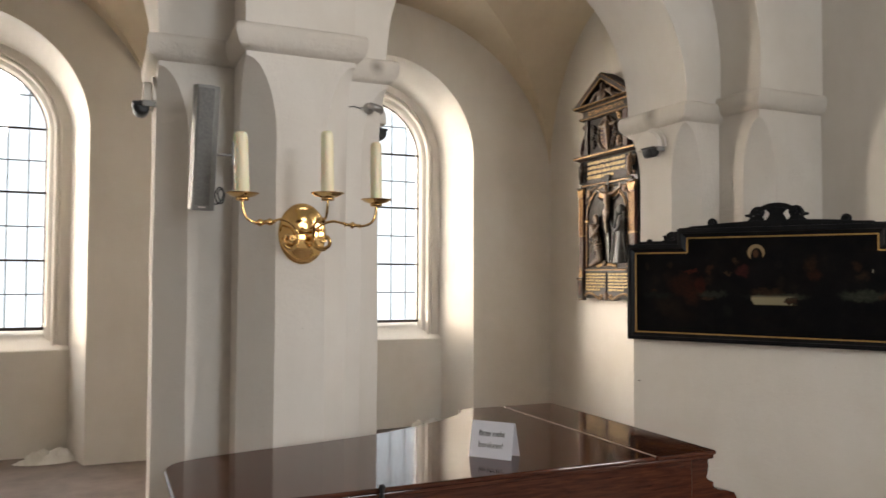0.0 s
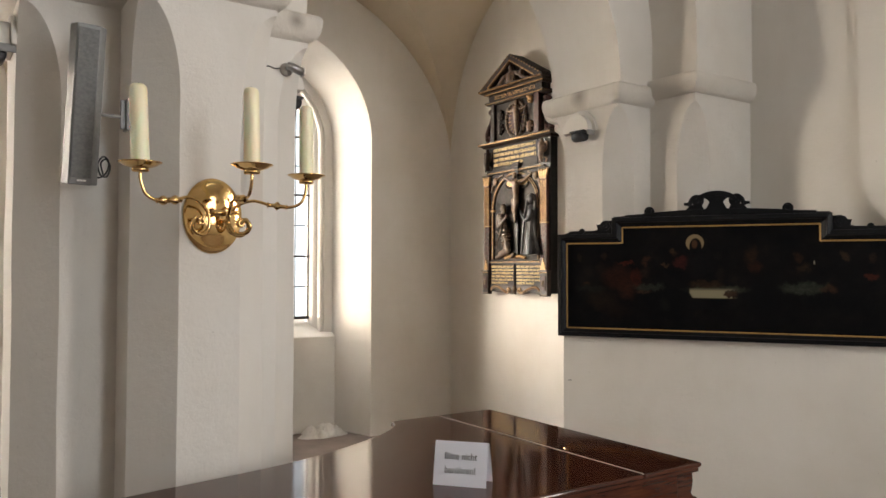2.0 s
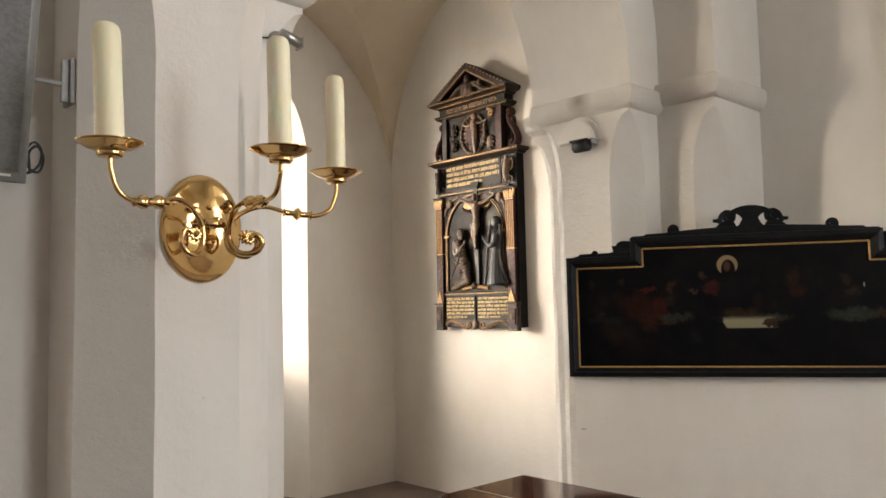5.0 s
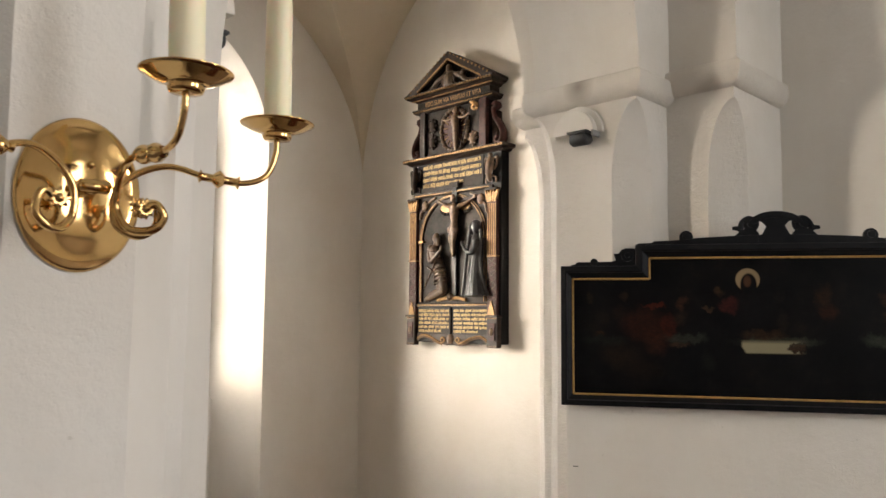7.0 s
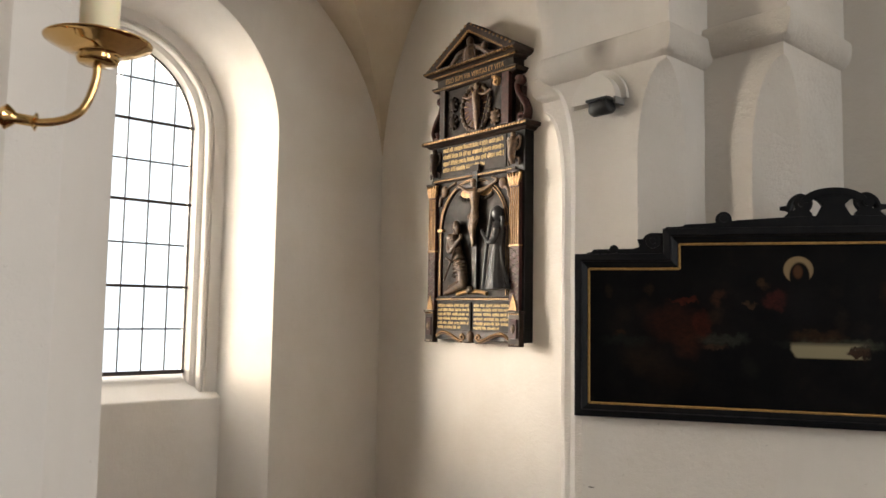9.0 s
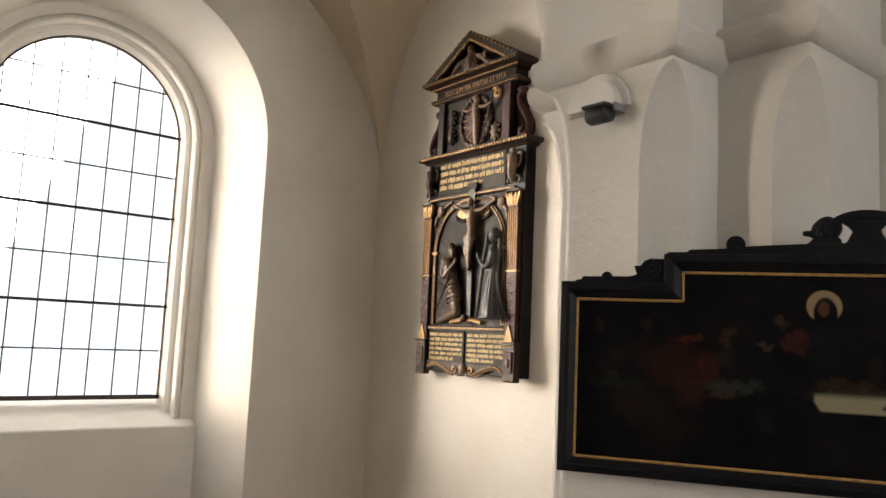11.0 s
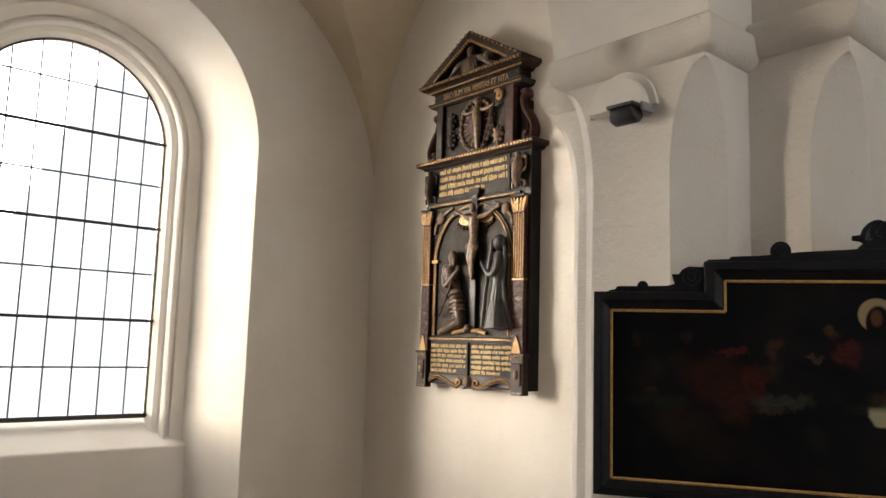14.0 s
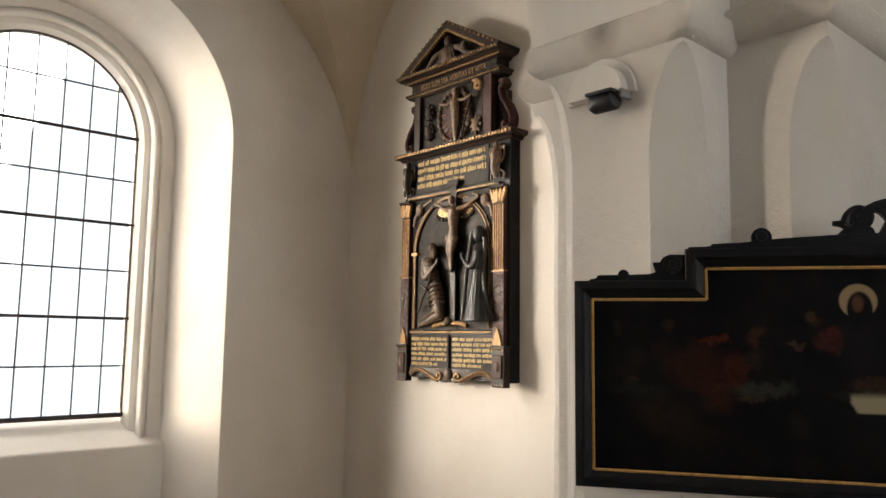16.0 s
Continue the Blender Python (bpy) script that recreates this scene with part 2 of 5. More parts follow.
M_BRASS = polished_brass()
M_WAX = Nodes("ivory_wax").set((0.83, 0.77, 0.55), 0.45, 0.0, Subsurface_Weight=0.25, Subsurface_Scale=0.02)
M_BLACKWOOD = painted("ebonised_wood", (0.0042, 0.0048, 0.0060), (0.0085, 0.0085, 0.0095), 12, 0.42, 0.16, 0.12)
M_GOLD = gilded("gilt_moulding", (0.70, 0.45, 0.12))
M_IRON = painted("dark_window_iron", (0.03, 0.028, 0.027), (0.07, 0.05, 0.04), 30, 0.6)
M_LEAD = painted("grey_window_lead", (0.07, 0.07, 0.075), (0.13, 0.13, 0.13), 40, 0.55)
M_PAPER = Nodes("white_paper").set((0.80, 0.80, 0.86), 0.8)
M_INK = Nodes("black_ink").set((0.012, 0.012, 0.012), 0.7)
M_GREY = painted("grey_enamel", (0.19, 0.19, 0.187), (0.23, 0.23, 0.225), 20, 0.45, 0.4, 0.05)
M_STEEL = Nodes("bright_steel").set((0.78, 0.76, 0.74), 0.25, 1.0)
M_CHROME = Nodes("brushed_nickel").set((0.42, 0.41, 0.40), 0.30, 1.0)
M_BLACK = painted("black_plastic", (0.012, 0.012, 0.013), (0.02, 0.02, 0.02), 40, 0.42)
M_WHITE = painted("white_enamel", (0.78, 0.76, 0.73), (0.74, 0.71, 0.67), 9, 0.6)


def window_glass():
    n = Nodes("old_window_glass")
    n.bump(n.noise(9, 2), 0.05, 0.01)
    return n.set((0.97, 0.98, 0.98), 0.03, 0.0, Transmission_Weight=1.0, IOR=1.45)


M_GLASS = window_glass()


def glow(name, colour, strength):
    m = bpy.data.materials.new(name)
    m.use_nodes = True
    nt = m.node_tree
    nt.nodes.remove(nt.nodes["Principled BSDF"])
    e = nt.nodes.new("ShaderNodeEmission")
    e.inputs[0].default_value, e.inputs[1].default_value = (*colour, 1), strength
    nt.links.new(e.outputs[0], nt.nodes["Material Output"].inputs[0])
    return m


M_SKYGLOW = glow("bright_overcast_sky", (0.90, 0.95, 1.0), 1.6)

# ---- structure ----
SPRING = 3.19           # top of the impost blocks
BAY = 4.18              # from window to window along the aisle
WX, WY = 4.56, 6.69     # end wall of the aisle, window wall


def structure(name, verts_or_bm, material, label, category, faces=None, smooth=False):
    if faces is not None:
        me = mesh_of(name, verts_or_bm, faces, smooth)
        ob = part(name, me, material)
    else:
        ob = part(name, verts_or_bm, material)
    return tagged(ob, label, category, kind="structure")


structure("floor", boxed(-9.5, 6.0, -5.6, 8.6, -0.2, 0.0), M_FLOOR, "worn grey-brown church floor with reddish patches", "floor")


def arcade_wall(name, x0, x1, openings, y0, y1, base, top, label):
    """A wall of even thickness that stands on piers, with round arches cut through it."""
    cols = [(x0, base), (x1, base)]
    for c, r, zc in openings:
        for k in range(49):
            x = c + r * math.cos(math.pi * k / 48)
            z = zc + r * math.sin(math.pi * k / 48)
            cols.append((x, z))
        cols += [(c - r - 1e-5, base), (c + r + 1e-5, base)]
    cols = sorted(c for c in cols if x0 - 1e-6 <= c[0] <= x1 + 1e-6)
    v, f = [], []
    for x, z in cols:
        w0, w1 = (0.006 * noise.noise((x * 4, y, z * 4)) if z > base + 0.02 else 0.0 for y in (y0, y1))
        v += [(x, y0, z + w0), (x, y1, z + w1), (x, y0, top), (x, y1, top)]
    for i in range(len(cols) - 1):
        a, b = 4 * i, 4 * i + 4
        f += [(a, b, b + 2, a + 2), (b + 1, a + 1, a + 3, b + 3), (a + 1, b + 1, b, a), (a + 2, b + 2, b + 3, a + 3)]
    n = 4 * (len(cols) - 1)
    f += [(0, 2, 3, 1), (n, n + 1, n + 3, n + 2)]
    return soften(structure(name, v, M_PLASTER, label, "wall", f), 0.008, 2, 40)


arcade_wall("arcade_wall", -8.6, 3.95, [(2.305, 1.215, 3.22), (-1.6825, 1.4075, 3.22), (-1.6825 - BAY, 1.4075, 3.22)],
            3.04, 3.76, SPRING, 6.9, "white limewashed arcade wall over round arches")
arcade_wall("arcade_wall_front", -8.6, 3.95, [(2.308, 1.552, 3.50), (-1.641, 1.783, 3.50), (-1.641 - BAY, 1.783, 3.50)],
            2.64, 3.042, SPRING, 6.9, "projecting white outer order of the arcade")
arcade_wall("arcade_wall_back", -8.6, 3.95, [(2.308, 1.552, 3.22), (-1.641, 1.783, 3.22), (-1.641 - BAY, 1.783, 3.22)],
            3.758, 4.12, SPRING, 6.9, "white inner order of the arcade towards the aisle")


def plan_ring(plan, c):
    """The plan with every flagged corner cut off by c."""
    out, n = [], len(plan)
    for i, (x, y, ch) in enumerate(plan):
        if not ch:
            out.append((x, y))
            continue
        for q in (plan[i - 1], plan[(i + 1) % n]):
            d = Vector((q[0] - x, q[1] - y)).normalized()
            out.append((x + d.x * c, y + d.y * c))
    return out


def plan_offset(plan, o):
    """A right-angled plan grown outwards by o (anticlockwise order)."""
    out, n = [], len(plan)
    for i, (x, y, _) in enumerate(plan):
        a = Vector((x - plan[i - 1][0], y - plan[i - 1][1])).normalized()
        b = Vector((plan[(i + 1) % n][0] - x, plan[(i + 1) % n][1] - y)).normalized()
        out.append((x + o * (a.y + b.y), y - o * (a.x + b.x)))
    return out


def loft(rings):
    """A body from stacked rings of (points, z), with wobble-free straight sides and closed ends."""
    bm = bmesh.new()
    made = [[bm.verts.new((x, y, z)) for x, y in pts] for pts, z in rings]
    for a, b in zip(made, made[1:]):
        n = len(a)
        for i in range(n):
            bm.faces.new((a[i], a[(i + 1) % n], b[(i + 1) % n], b[i]))
    bm.faces.new(made[0][::-1])
    bm.faces.new(made[-1])
    return bm


def fine_ring(pts, plan, step=0.09):
    """The ring with every side divided into short lengths, as many as the plan's own sides take."""
    out = []
    for i, (x0, y0) in enumerate(pts):
        j = (i + 1) % len(pts)
        (x1, y1), (u0, v0), (u1, v1) = pts[j], plan[i][:2], plan[j][:2]
        k = max(1, round(math.hypot(u1 - u0, v1 - v0) / step))
        out += [(x0 + (x1 - x0) * q / k, y0 + (y1 - y0) * q / k) for q in range(k)]
    return out


def pier(name, plan, label, chamfer=0.17, imposts=None, coat=None):
    """A stepped pier: chamfered shaft whose chamfers run out in a curve under the impost, and the impost itself."""
    ob = thing(name, label, "pier", kind="structure")
    def uneven(pts, z, amount=0.0055):
        return [(x + amount * noise.noise((x * 3.1, y * 3.1, z * 2.3)), y + amount * noise.noise((x * 3.1 + 9, y * 3.1, z * 2.3 + 4))) for x, y in pts]
    rings = [(uneven(plan_ring(plan, chamfer), 0.17 * k), 0.17 * k) for k in range(15)]
    for k in range(19):
        a = math.pi / 2 * k / 18
        z = 2.56 + 0.46 * math.sin(a)
        rings.append((uneven(plan_ring(plan, max(chamfer * math.cos(a), 0.001)), z, 0.004), z))
    rings.append((plan_ring(plan, 0.001), 3.06))
    rings.append((plan_ring(plan, 0.001), 3.13))
    soften(part("shaft", loft(rings), coat or M_PLASTER_ROUGH, ob), 0.007, 2, 30)
    prof = ((-0.012, 3.044), (0.008, 3.049), (0.028, 3.061), (0.044, 3.080), (0.054, 3.106), (0.058, 3.136), (0.058, 3.162), (0.052, 3.182), (0.036, SPRING + 0.004), (-0.02, SPRING + 0.006))
    for block, lift in imposts or ((plan, 0.0),):
        rings = []
        for o, z in prof:
            pts = fine_ring(plan_offset(block, o), block)
            rings.append(([(x + 0.005 * noise.noise((x * 5, y * 5, z * 9)), y + 0.005 * noise.noise((x * 5 + 7, y * 5, z * 9))) for x, y in pts],
                          z + lift))
        part("impost", loft(rings), M_STONE, ob, "", True).modifiers.new("edges", "EDGE_SPLIT").split_angle = radians(50)
    return ob


PLAN_FREE = ((-0.275, 3.02, 1), (0.142, 3.02, 0), (0.142, 2.62, 1), (0.756, 2.62, 1), (0.756, 3.02, 0), (1.09, 3.02, 1),
             (1.09, 3.76, 1), (0.756, 3.76, 0), (0.756, 4.12, 1), (0.142, 4.12, 1), (0.142, 3.76, 0), (-0.275, 3.76, 1))
pier("pier_1", PLAN_FREE, "white stepped pier with chamfered edges")
pier("pier_2", tuple((x - BAY, y, c) for x, y, c in PLAN_FREE), "white stepped pier with chamfered edges")
PLAN_END = ((3.52, 3.06, 1), (3.86, 3.06, 0), (3.86, 2.66, 1), (5.0, 2.66, 0), (5.0, 4.12, 0), (3.87, 4.12, 1), (3.87, 3.76, 0), (3.52, 3.76, 1))
IMPOST_REAR = ((3.52, 3.06, 1), (4.2, 3.06, 0), (4.2, 3.76, 0), (3.52, 3.76, 1))
IMPOST_FRONT = ((3.86, 2.66, 1), (5.0, 2.66, 0), (5.0, 4.12, 0), (3.86, 4.12, 1))
pier("pier_3", PLAN_END, "white stepped end pier with chamfered edges", 0.16, ((IMPOST_REAR, -0.012), (IMPOST_FRONT, 0.034)), M_PLASTER_COARSE)

# end wall of the aisle and the nave's side wall
structure("wall_east", boxed(WX, 5.4, 4.10, 8.2, 0.0, 6.9), M_PLASTER, "white plastered end wall of the aisle", "wall")
structure("wall_east_upper", boxed(3.95, 5.4, 2.64, 4.12, 3.196, 6.9), M_PLASTER, "white plaster above the end pier", "wall")
# the opening is out of view, added to let in light from the right
def nave_east_wall():
    bm = bmesh.new()
    box(bm, 4.50, 5.4, -5.4, -3.3, 0.0, 6.9)
    box(bm, 4.50, 5.4, -3.3, -1.7, 0.0, 1.7)
    box(bm, 4.50, 5.4, -3.3, -1.7, 5.1, 6.9)
    box(bm, 4.50, 5.4, -1.7, 2.68, 0.0, 6.9)
    return structure("wall_nave_east", bm, M_PLASTER, "white plastered side wall of the nave with a tall window", "wall")


nave_east_wall()


def bracket_pilaster():
    """A shallow pilaster on the nave wall whose foot runs out in a curve."""
    pts = [(1.83, 6.9), (1.83, 2.55)] + [(1.83 - 0.42 * (1 - math.cos(a)), 2.55 - 0.52 * math.sin(a)) for a in [math.pi / 2 * k / 8 for k in range(1, 9)]]
    pts += [(0.6, 2.03), (0.6, 6.9)]
    bm = bmesh.new()
    prism(bm, [(y, z) for y, z in pts], 0, 0.04)
    bmesh.ops.transform(bm, matrix=Matrix(((0, -1, 0, 4.50), (1, 0, 0, 0), (0, 0, 1, 0), (0, 0, 0, 1))), verts=bm.verts[:])
    return structure("pilaster", bm, M_PLASTER, "shallow white wall pilaster with a curved foot", "pilaster")


bracket_pilaster()


def window_wall():
    """The aisle's outer wall with a deep round-headed niche for each window."""
    centres = [2.37, 2.37 - BAY, 2.37 - 2 * BAY]
    m = 44
    cols = [(-9.0, 3.25), (5.0, 3.25)]
    for c in centres:
        cols += [(c + 1.125 * math.cos(math.pi * k / m), 3.25 + 1.125 * math.sin(math.pi * k / m)) for k in range(m + 1)]
    cols.sort()
    v, f = [], []
    for x, z in cols:
        v += [(x, WY, z), (x, WY, 6.9)]
    for i in range(len(cols) - 1):
        a, b = 2 * i, 2 * i + 2
        f.append((a, b, b + 1, a + 1))
    edges = [-9.0] + [q for c in sorted(centres) for q in (c - 1.125, c + 1.125)] + [5.0]
    for xa, xb in zip(edges[::2], edges[1::2]):
        k = len(v)
        v += [(xa, WY, 0), (xb, WY, 0), (xb, WY, 3.25), (xa, WY, 3.25)]
        f.append((k, k + 1, k + 2, k + 3))
    # reveals: half width, head radius, springing, depth
    prof = ((1.125, 3.25, 6.69), (0.955, 3.27, 7.26), (0.945, 3.275, 7.30), (0.848, 3.285, 7.306), (0.842, 3.286, 7.328), (0.832, 3.288, 7.328), (0.826, 3.289, 7.308), (0.812, 3.290, 7.298), (0.796, 3.292, 7.302),
            (0.785, 3.294, 7.318), (0.780, 3.296, 7.352), (0.764, 3.30, 7.356), (0.735, 3.30, 7.375), (0.722, 3.30, 7.40), (0.705, 3.30, 7.43), (0.705, 3.30, 7.52))
    for c in centres:
        start = len(v)
        for w, zc, y in prof:
            foot = 0.0 if y < 7.28 else 1.02
            v.append((c + w, y, foot))
            for k in range(m + 1):
                a = math.pi * k / m
                v.append((c + w * math.cos(a), y, zc + w * math.sin(a)))
            v.append((c - w, y, foot))
        n = m + 3
        for k in range(len(prof) - 1):
            for i in range(n - 1):
                f.append((start + k * n + i, start + k * n + i + 1, start + (k + 1) * n + i + 1, start + (k + 1) * n + i))
    bm = bmesh.new()
    vs = [bm.verts.new(p) for p in v]
    for q in f:
        bm.faces.new([vs[i] for i in q])
    bmesh.ops.remove_doubles(bm, verts=bm.verts[:], dist=0.0005)
    ob = soften(part("wall_window", bm, M_PLASTER), 0.005, 2, 25)
    tagged(ob, "thick white aisle wall with deep round-headed window niches", "wall", kind="structure")
    for c in centres:
        bm = bmesh.new()
        # breast wall under the window with the sloping sill
        v8 = [bm.verts.new(p) for p in ((c - 0.97, 7.25, 0), (c + 0.97, 7.25, 0), (c + 0.965, 7.245, 1.07), (c - 0.965, 7.245, 1.07),
                                        (c + 0.96, 7.50, 1.275), (c - 0.96, 7.50, 1.275), (c - 0.97, 7.6, 0), (c + 0.97, 7.6, 0))]
        for q in ((0, 1, 2, 3), (3, 2, 4, 5), (5, 4, 7, 6)):
            bm.faces.new([v8[i] for i in q])
        tagged(soften(part("window_breast", bm, M_PLASTER), 0.012, 3), "white wall under the window with sloping sill", "wall", kind="structure")
    return ob


window_wall()


def octagon_knot(r=0.013, d=0.006):
    """A flat blob of solder where two leads cross."""
    v = [(r * math.cos(0.785 * k), d, r * math.sin(0.785 * k)) for k in range(8)] + [(0.6 * r * math.cos(0.785 * k), -d, 0.6 * r * math.sin(0.785 * k)) for k in range(8)]
    return v, [(k, (k + 1) % 8, 8 + (k + 1) % 8, 8 + k) for k in range(8)] + [tuple(range(8, 16))]


def window(number, c):
    """A round-headed leaded window with iron bars."""
    ob = thing("window_%d" % number, "round-headed leaded church window with iron bars", "window", kind="structure")
    z0, zc, r, y = 1.285, 3.30, 0.705, 7.44

    def head(x):
        return zc + math.sqrt(max(r * r - (x - c) ** 2, 0))
    levels = [z0, 1.637, 1.985, 2.337, 2.688, 3.021, 3.354, 3.70, 4.02]
    xs = [c - r] + [c + 0.19 * k - 0.03 for k in (-3, -2, -1, 0, 1, 2, 3)] + [c + r]
    for i in range(8):
        for j in range(8):
            xa, xb, za, zb = xs[i], xs[i + 1], levels[j], levels[j + 1]
            n = 8 if zb > 3.3 else 1
            top = [(xa + (xb - xa) * k / n, min(zb, head(xa + (xb - xa) * k / n))) for k in range(n + 1)]
            top = [p for p in top if p[1] > za + 0.004]
            if len(top) < 2:
                continue
            part("pane", plated([(top[0][0], za), (top[-1][0], za)] + top[::-1], y - 0.002, y + 0.002), M_GLASS, ob).visible_shadow = False
    for j, z in enumerate(levels[:-1]):
        w = math.sqrt(max(r * r - max(z - zc, 0) ** 2, 0))
        if j % 2 == 0:
            soften(part("iron_bar", boxed(c - w - 0.02, c + w + 0.02, y - 0.022, y - 0.004, z - 0.011, z + 0.011), M_IRON, ob), 0.003)
        else:
            part("lead_came", boxed(c - w, c + w, y - 0.010, y - 0.003, z - 0.006, z + 0.006), M_LEAD, ob)
    for x in xs[1:-1]:
        part("lead_came", boxed(x - 0.0055, x + 0.0055, y - 0.009, y - 0.003, z0, head(x)), M_LEAD, ob)
    knot = mesh_of("solder_knot", *octagon_knot(), True)
    for x in xs[1:-1] if number == 1 else ():
        for z in levels[1:-1]:
            if z < head(x) - 0.03:
                part("solder_knot", knot, M_LEAD, ob).matrix_basis = Matrix.Translation((x, y - 0.012, z))
    rim = [(c + r, y, z0)] + [(c + r * math.cos(math.pi * k / 40), y, zc + r * math.sin(math.pi * k / 40)) for k in range(41)] + [(c - r, y, z0)]
    part("window_frame", tubed(rim, 0.014, 6), M_IRON, ob)
    part("bottom_rail", boxed(c - r, c + r, y - 0.02, y + 0.01, z0 - 0.02, z0 + 0.012), M_IRON, ob)
    return ob


window(1, 2.37)
window(2, 2.37 - BAY)
window(3, 2.37 - 2 * BAY)
structure("backdrop", boxed(-45, 25, 36.0, 36.1, -8, 24), M_SKYGLOW, "bright overcast daylight outside the windows", "sky")


def aisle_vault(name, xa, xb):
    """One groin vault bay, drawn as a fine net."""
    ya, yb, zs, h = 3.76, WY + 0.01, 3.0, 2.0
    n = 56                     # the groins run along the net's diagonals; each web is a sheet of its own
    cx, cy, ax, ay = (xa + xb) / 2, (ya + yb) / 2, (xb - xa) / 2, (yb - ya) / 2
    v, f, seen = [], [], {}

    def at(web, i, j):
        if (web, i, j) not in seen:
            x, y = -math.cos(math.pi * i / n), -math.cos(math.pi * j / n)
            z = math.sqrt(max(1 - min(x * x, y * y), 0))
            wave = 0.012 * noise.noise((x * 3.0 + cx, y * 3.0, 1.7)) * min(1, (1 - x * x) * (1 - y * y) * 6)
            seen[web, i, j] = len(v)
            v.append((cx + ax * x, cy + ay * y, zs + h * z + wave))
        return seen[web, i, j]
    for i in range(n):
        for j in range(n):
            p = [(i, j), (i + 1, j), (i + 1, j + 1), (i, j + 1)]
            if i == j:
                f += [[at("ac" if i < n / 2 else "ab", *q) for q in (p[0], p[2], p[3])], [at("cd" if i < n / 2 else "bd", *q) for q in (p[0], p[1], p[2])]]
                continue
            if i + j == n - 1:
                lower, upper = (p[0], p[1], p[3]), (p[1], p[2], p[3])
                f += [[at("ac" if i < n / 2 else "cd", *q) for q in lower], [at("ab" if i < n / 2 else "bd", *q) for q in upper]]
                continue
            web = ("ac" if i + j < n else "ab") if j > i else ("cd" if i + j < n else "bd")
            f.append([at(web, *q) for q in p])
    return structure(name, v, M_VAULT, "white plastered groin vault of the aisle, coloured as if in warm shade", "vault", f, True)


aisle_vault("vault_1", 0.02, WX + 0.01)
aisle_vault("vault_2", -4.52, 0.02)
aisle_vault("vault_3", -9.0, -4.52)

# closing the nave round the camera
structure("wall_west", boxed(-9.6, -9.0, -5.6, 8.2, 0.0, 6.9), M_PLASTER, "white plastered west wall", "wall")
structure("ceiling", boxed(-9.6, 5.4, -5.6, 8.2, 6.9, 7.1), M_PLASTER, "plain white ceiling over the nave", "ceiling")


# unseen wall; its opening is added for the lamp behind the camera
def nave_wall():
    bm = bmesh.new()
    xs = [-9.6, 1.4, 3.0, 5.4]
    for a, b in zip(xs, xs[1:]):
        if round(b - a, 3) == 1.6:
            box(bm, a, b, -5.6, -5.0, 0, 1.7)
            box(bm, a, b, -5.6, -5.0, 5.1, 6.9)
        else:
            box(bm, a, b, -5.6, -5.0, 0, 6.9)
    return structure("wall_nave", bm, M_PLASTER, "white plastered nave wall with one tall window", "wall")


nave_wall()
# glowing sheets added behind the two unseen openings
structure("backdrop_nave", boxed(-9, 6, -7.25, -7.2, -1, 7), M_SKYGLOW, "bright overcast daylight outside the nave windows", "sky")
structure("backdrop_side", boxed(7.0, 7.05, -7.2, 2.0, -1, 7), M_SKYGLOW, "bright overcast daylight outside the side window", "sky")

# ---- painting wall and panel painting ----
PX, PY = 3.19, 3.33
PD = Matrix(((0.539, 0.842, 0, PX), (-0.842, 0.539, 0, PY), (0, 0, 1, 0), (0, 0, 0, 1)))   # x along the wall, y into it


def diagonal_wall():
    ob = structure("wall_diagonal", boxed(0.025, 2.45, 0.032, 0.75, 0, 2.02), M_PLASTER, "plain white diagonal wall below the panel painting", "wall")
    ob.matrix_basis = PD
    nail = tagged(part("nail", tubed([(0.055, 0.031, 1.04), (0.082, 0.028, 1.0405)], 0.0025, 6), M_IRON), "small dark iron nail stub in the white wall", "nail")
    nail.matrix_basis = PD


diagonal_wall()


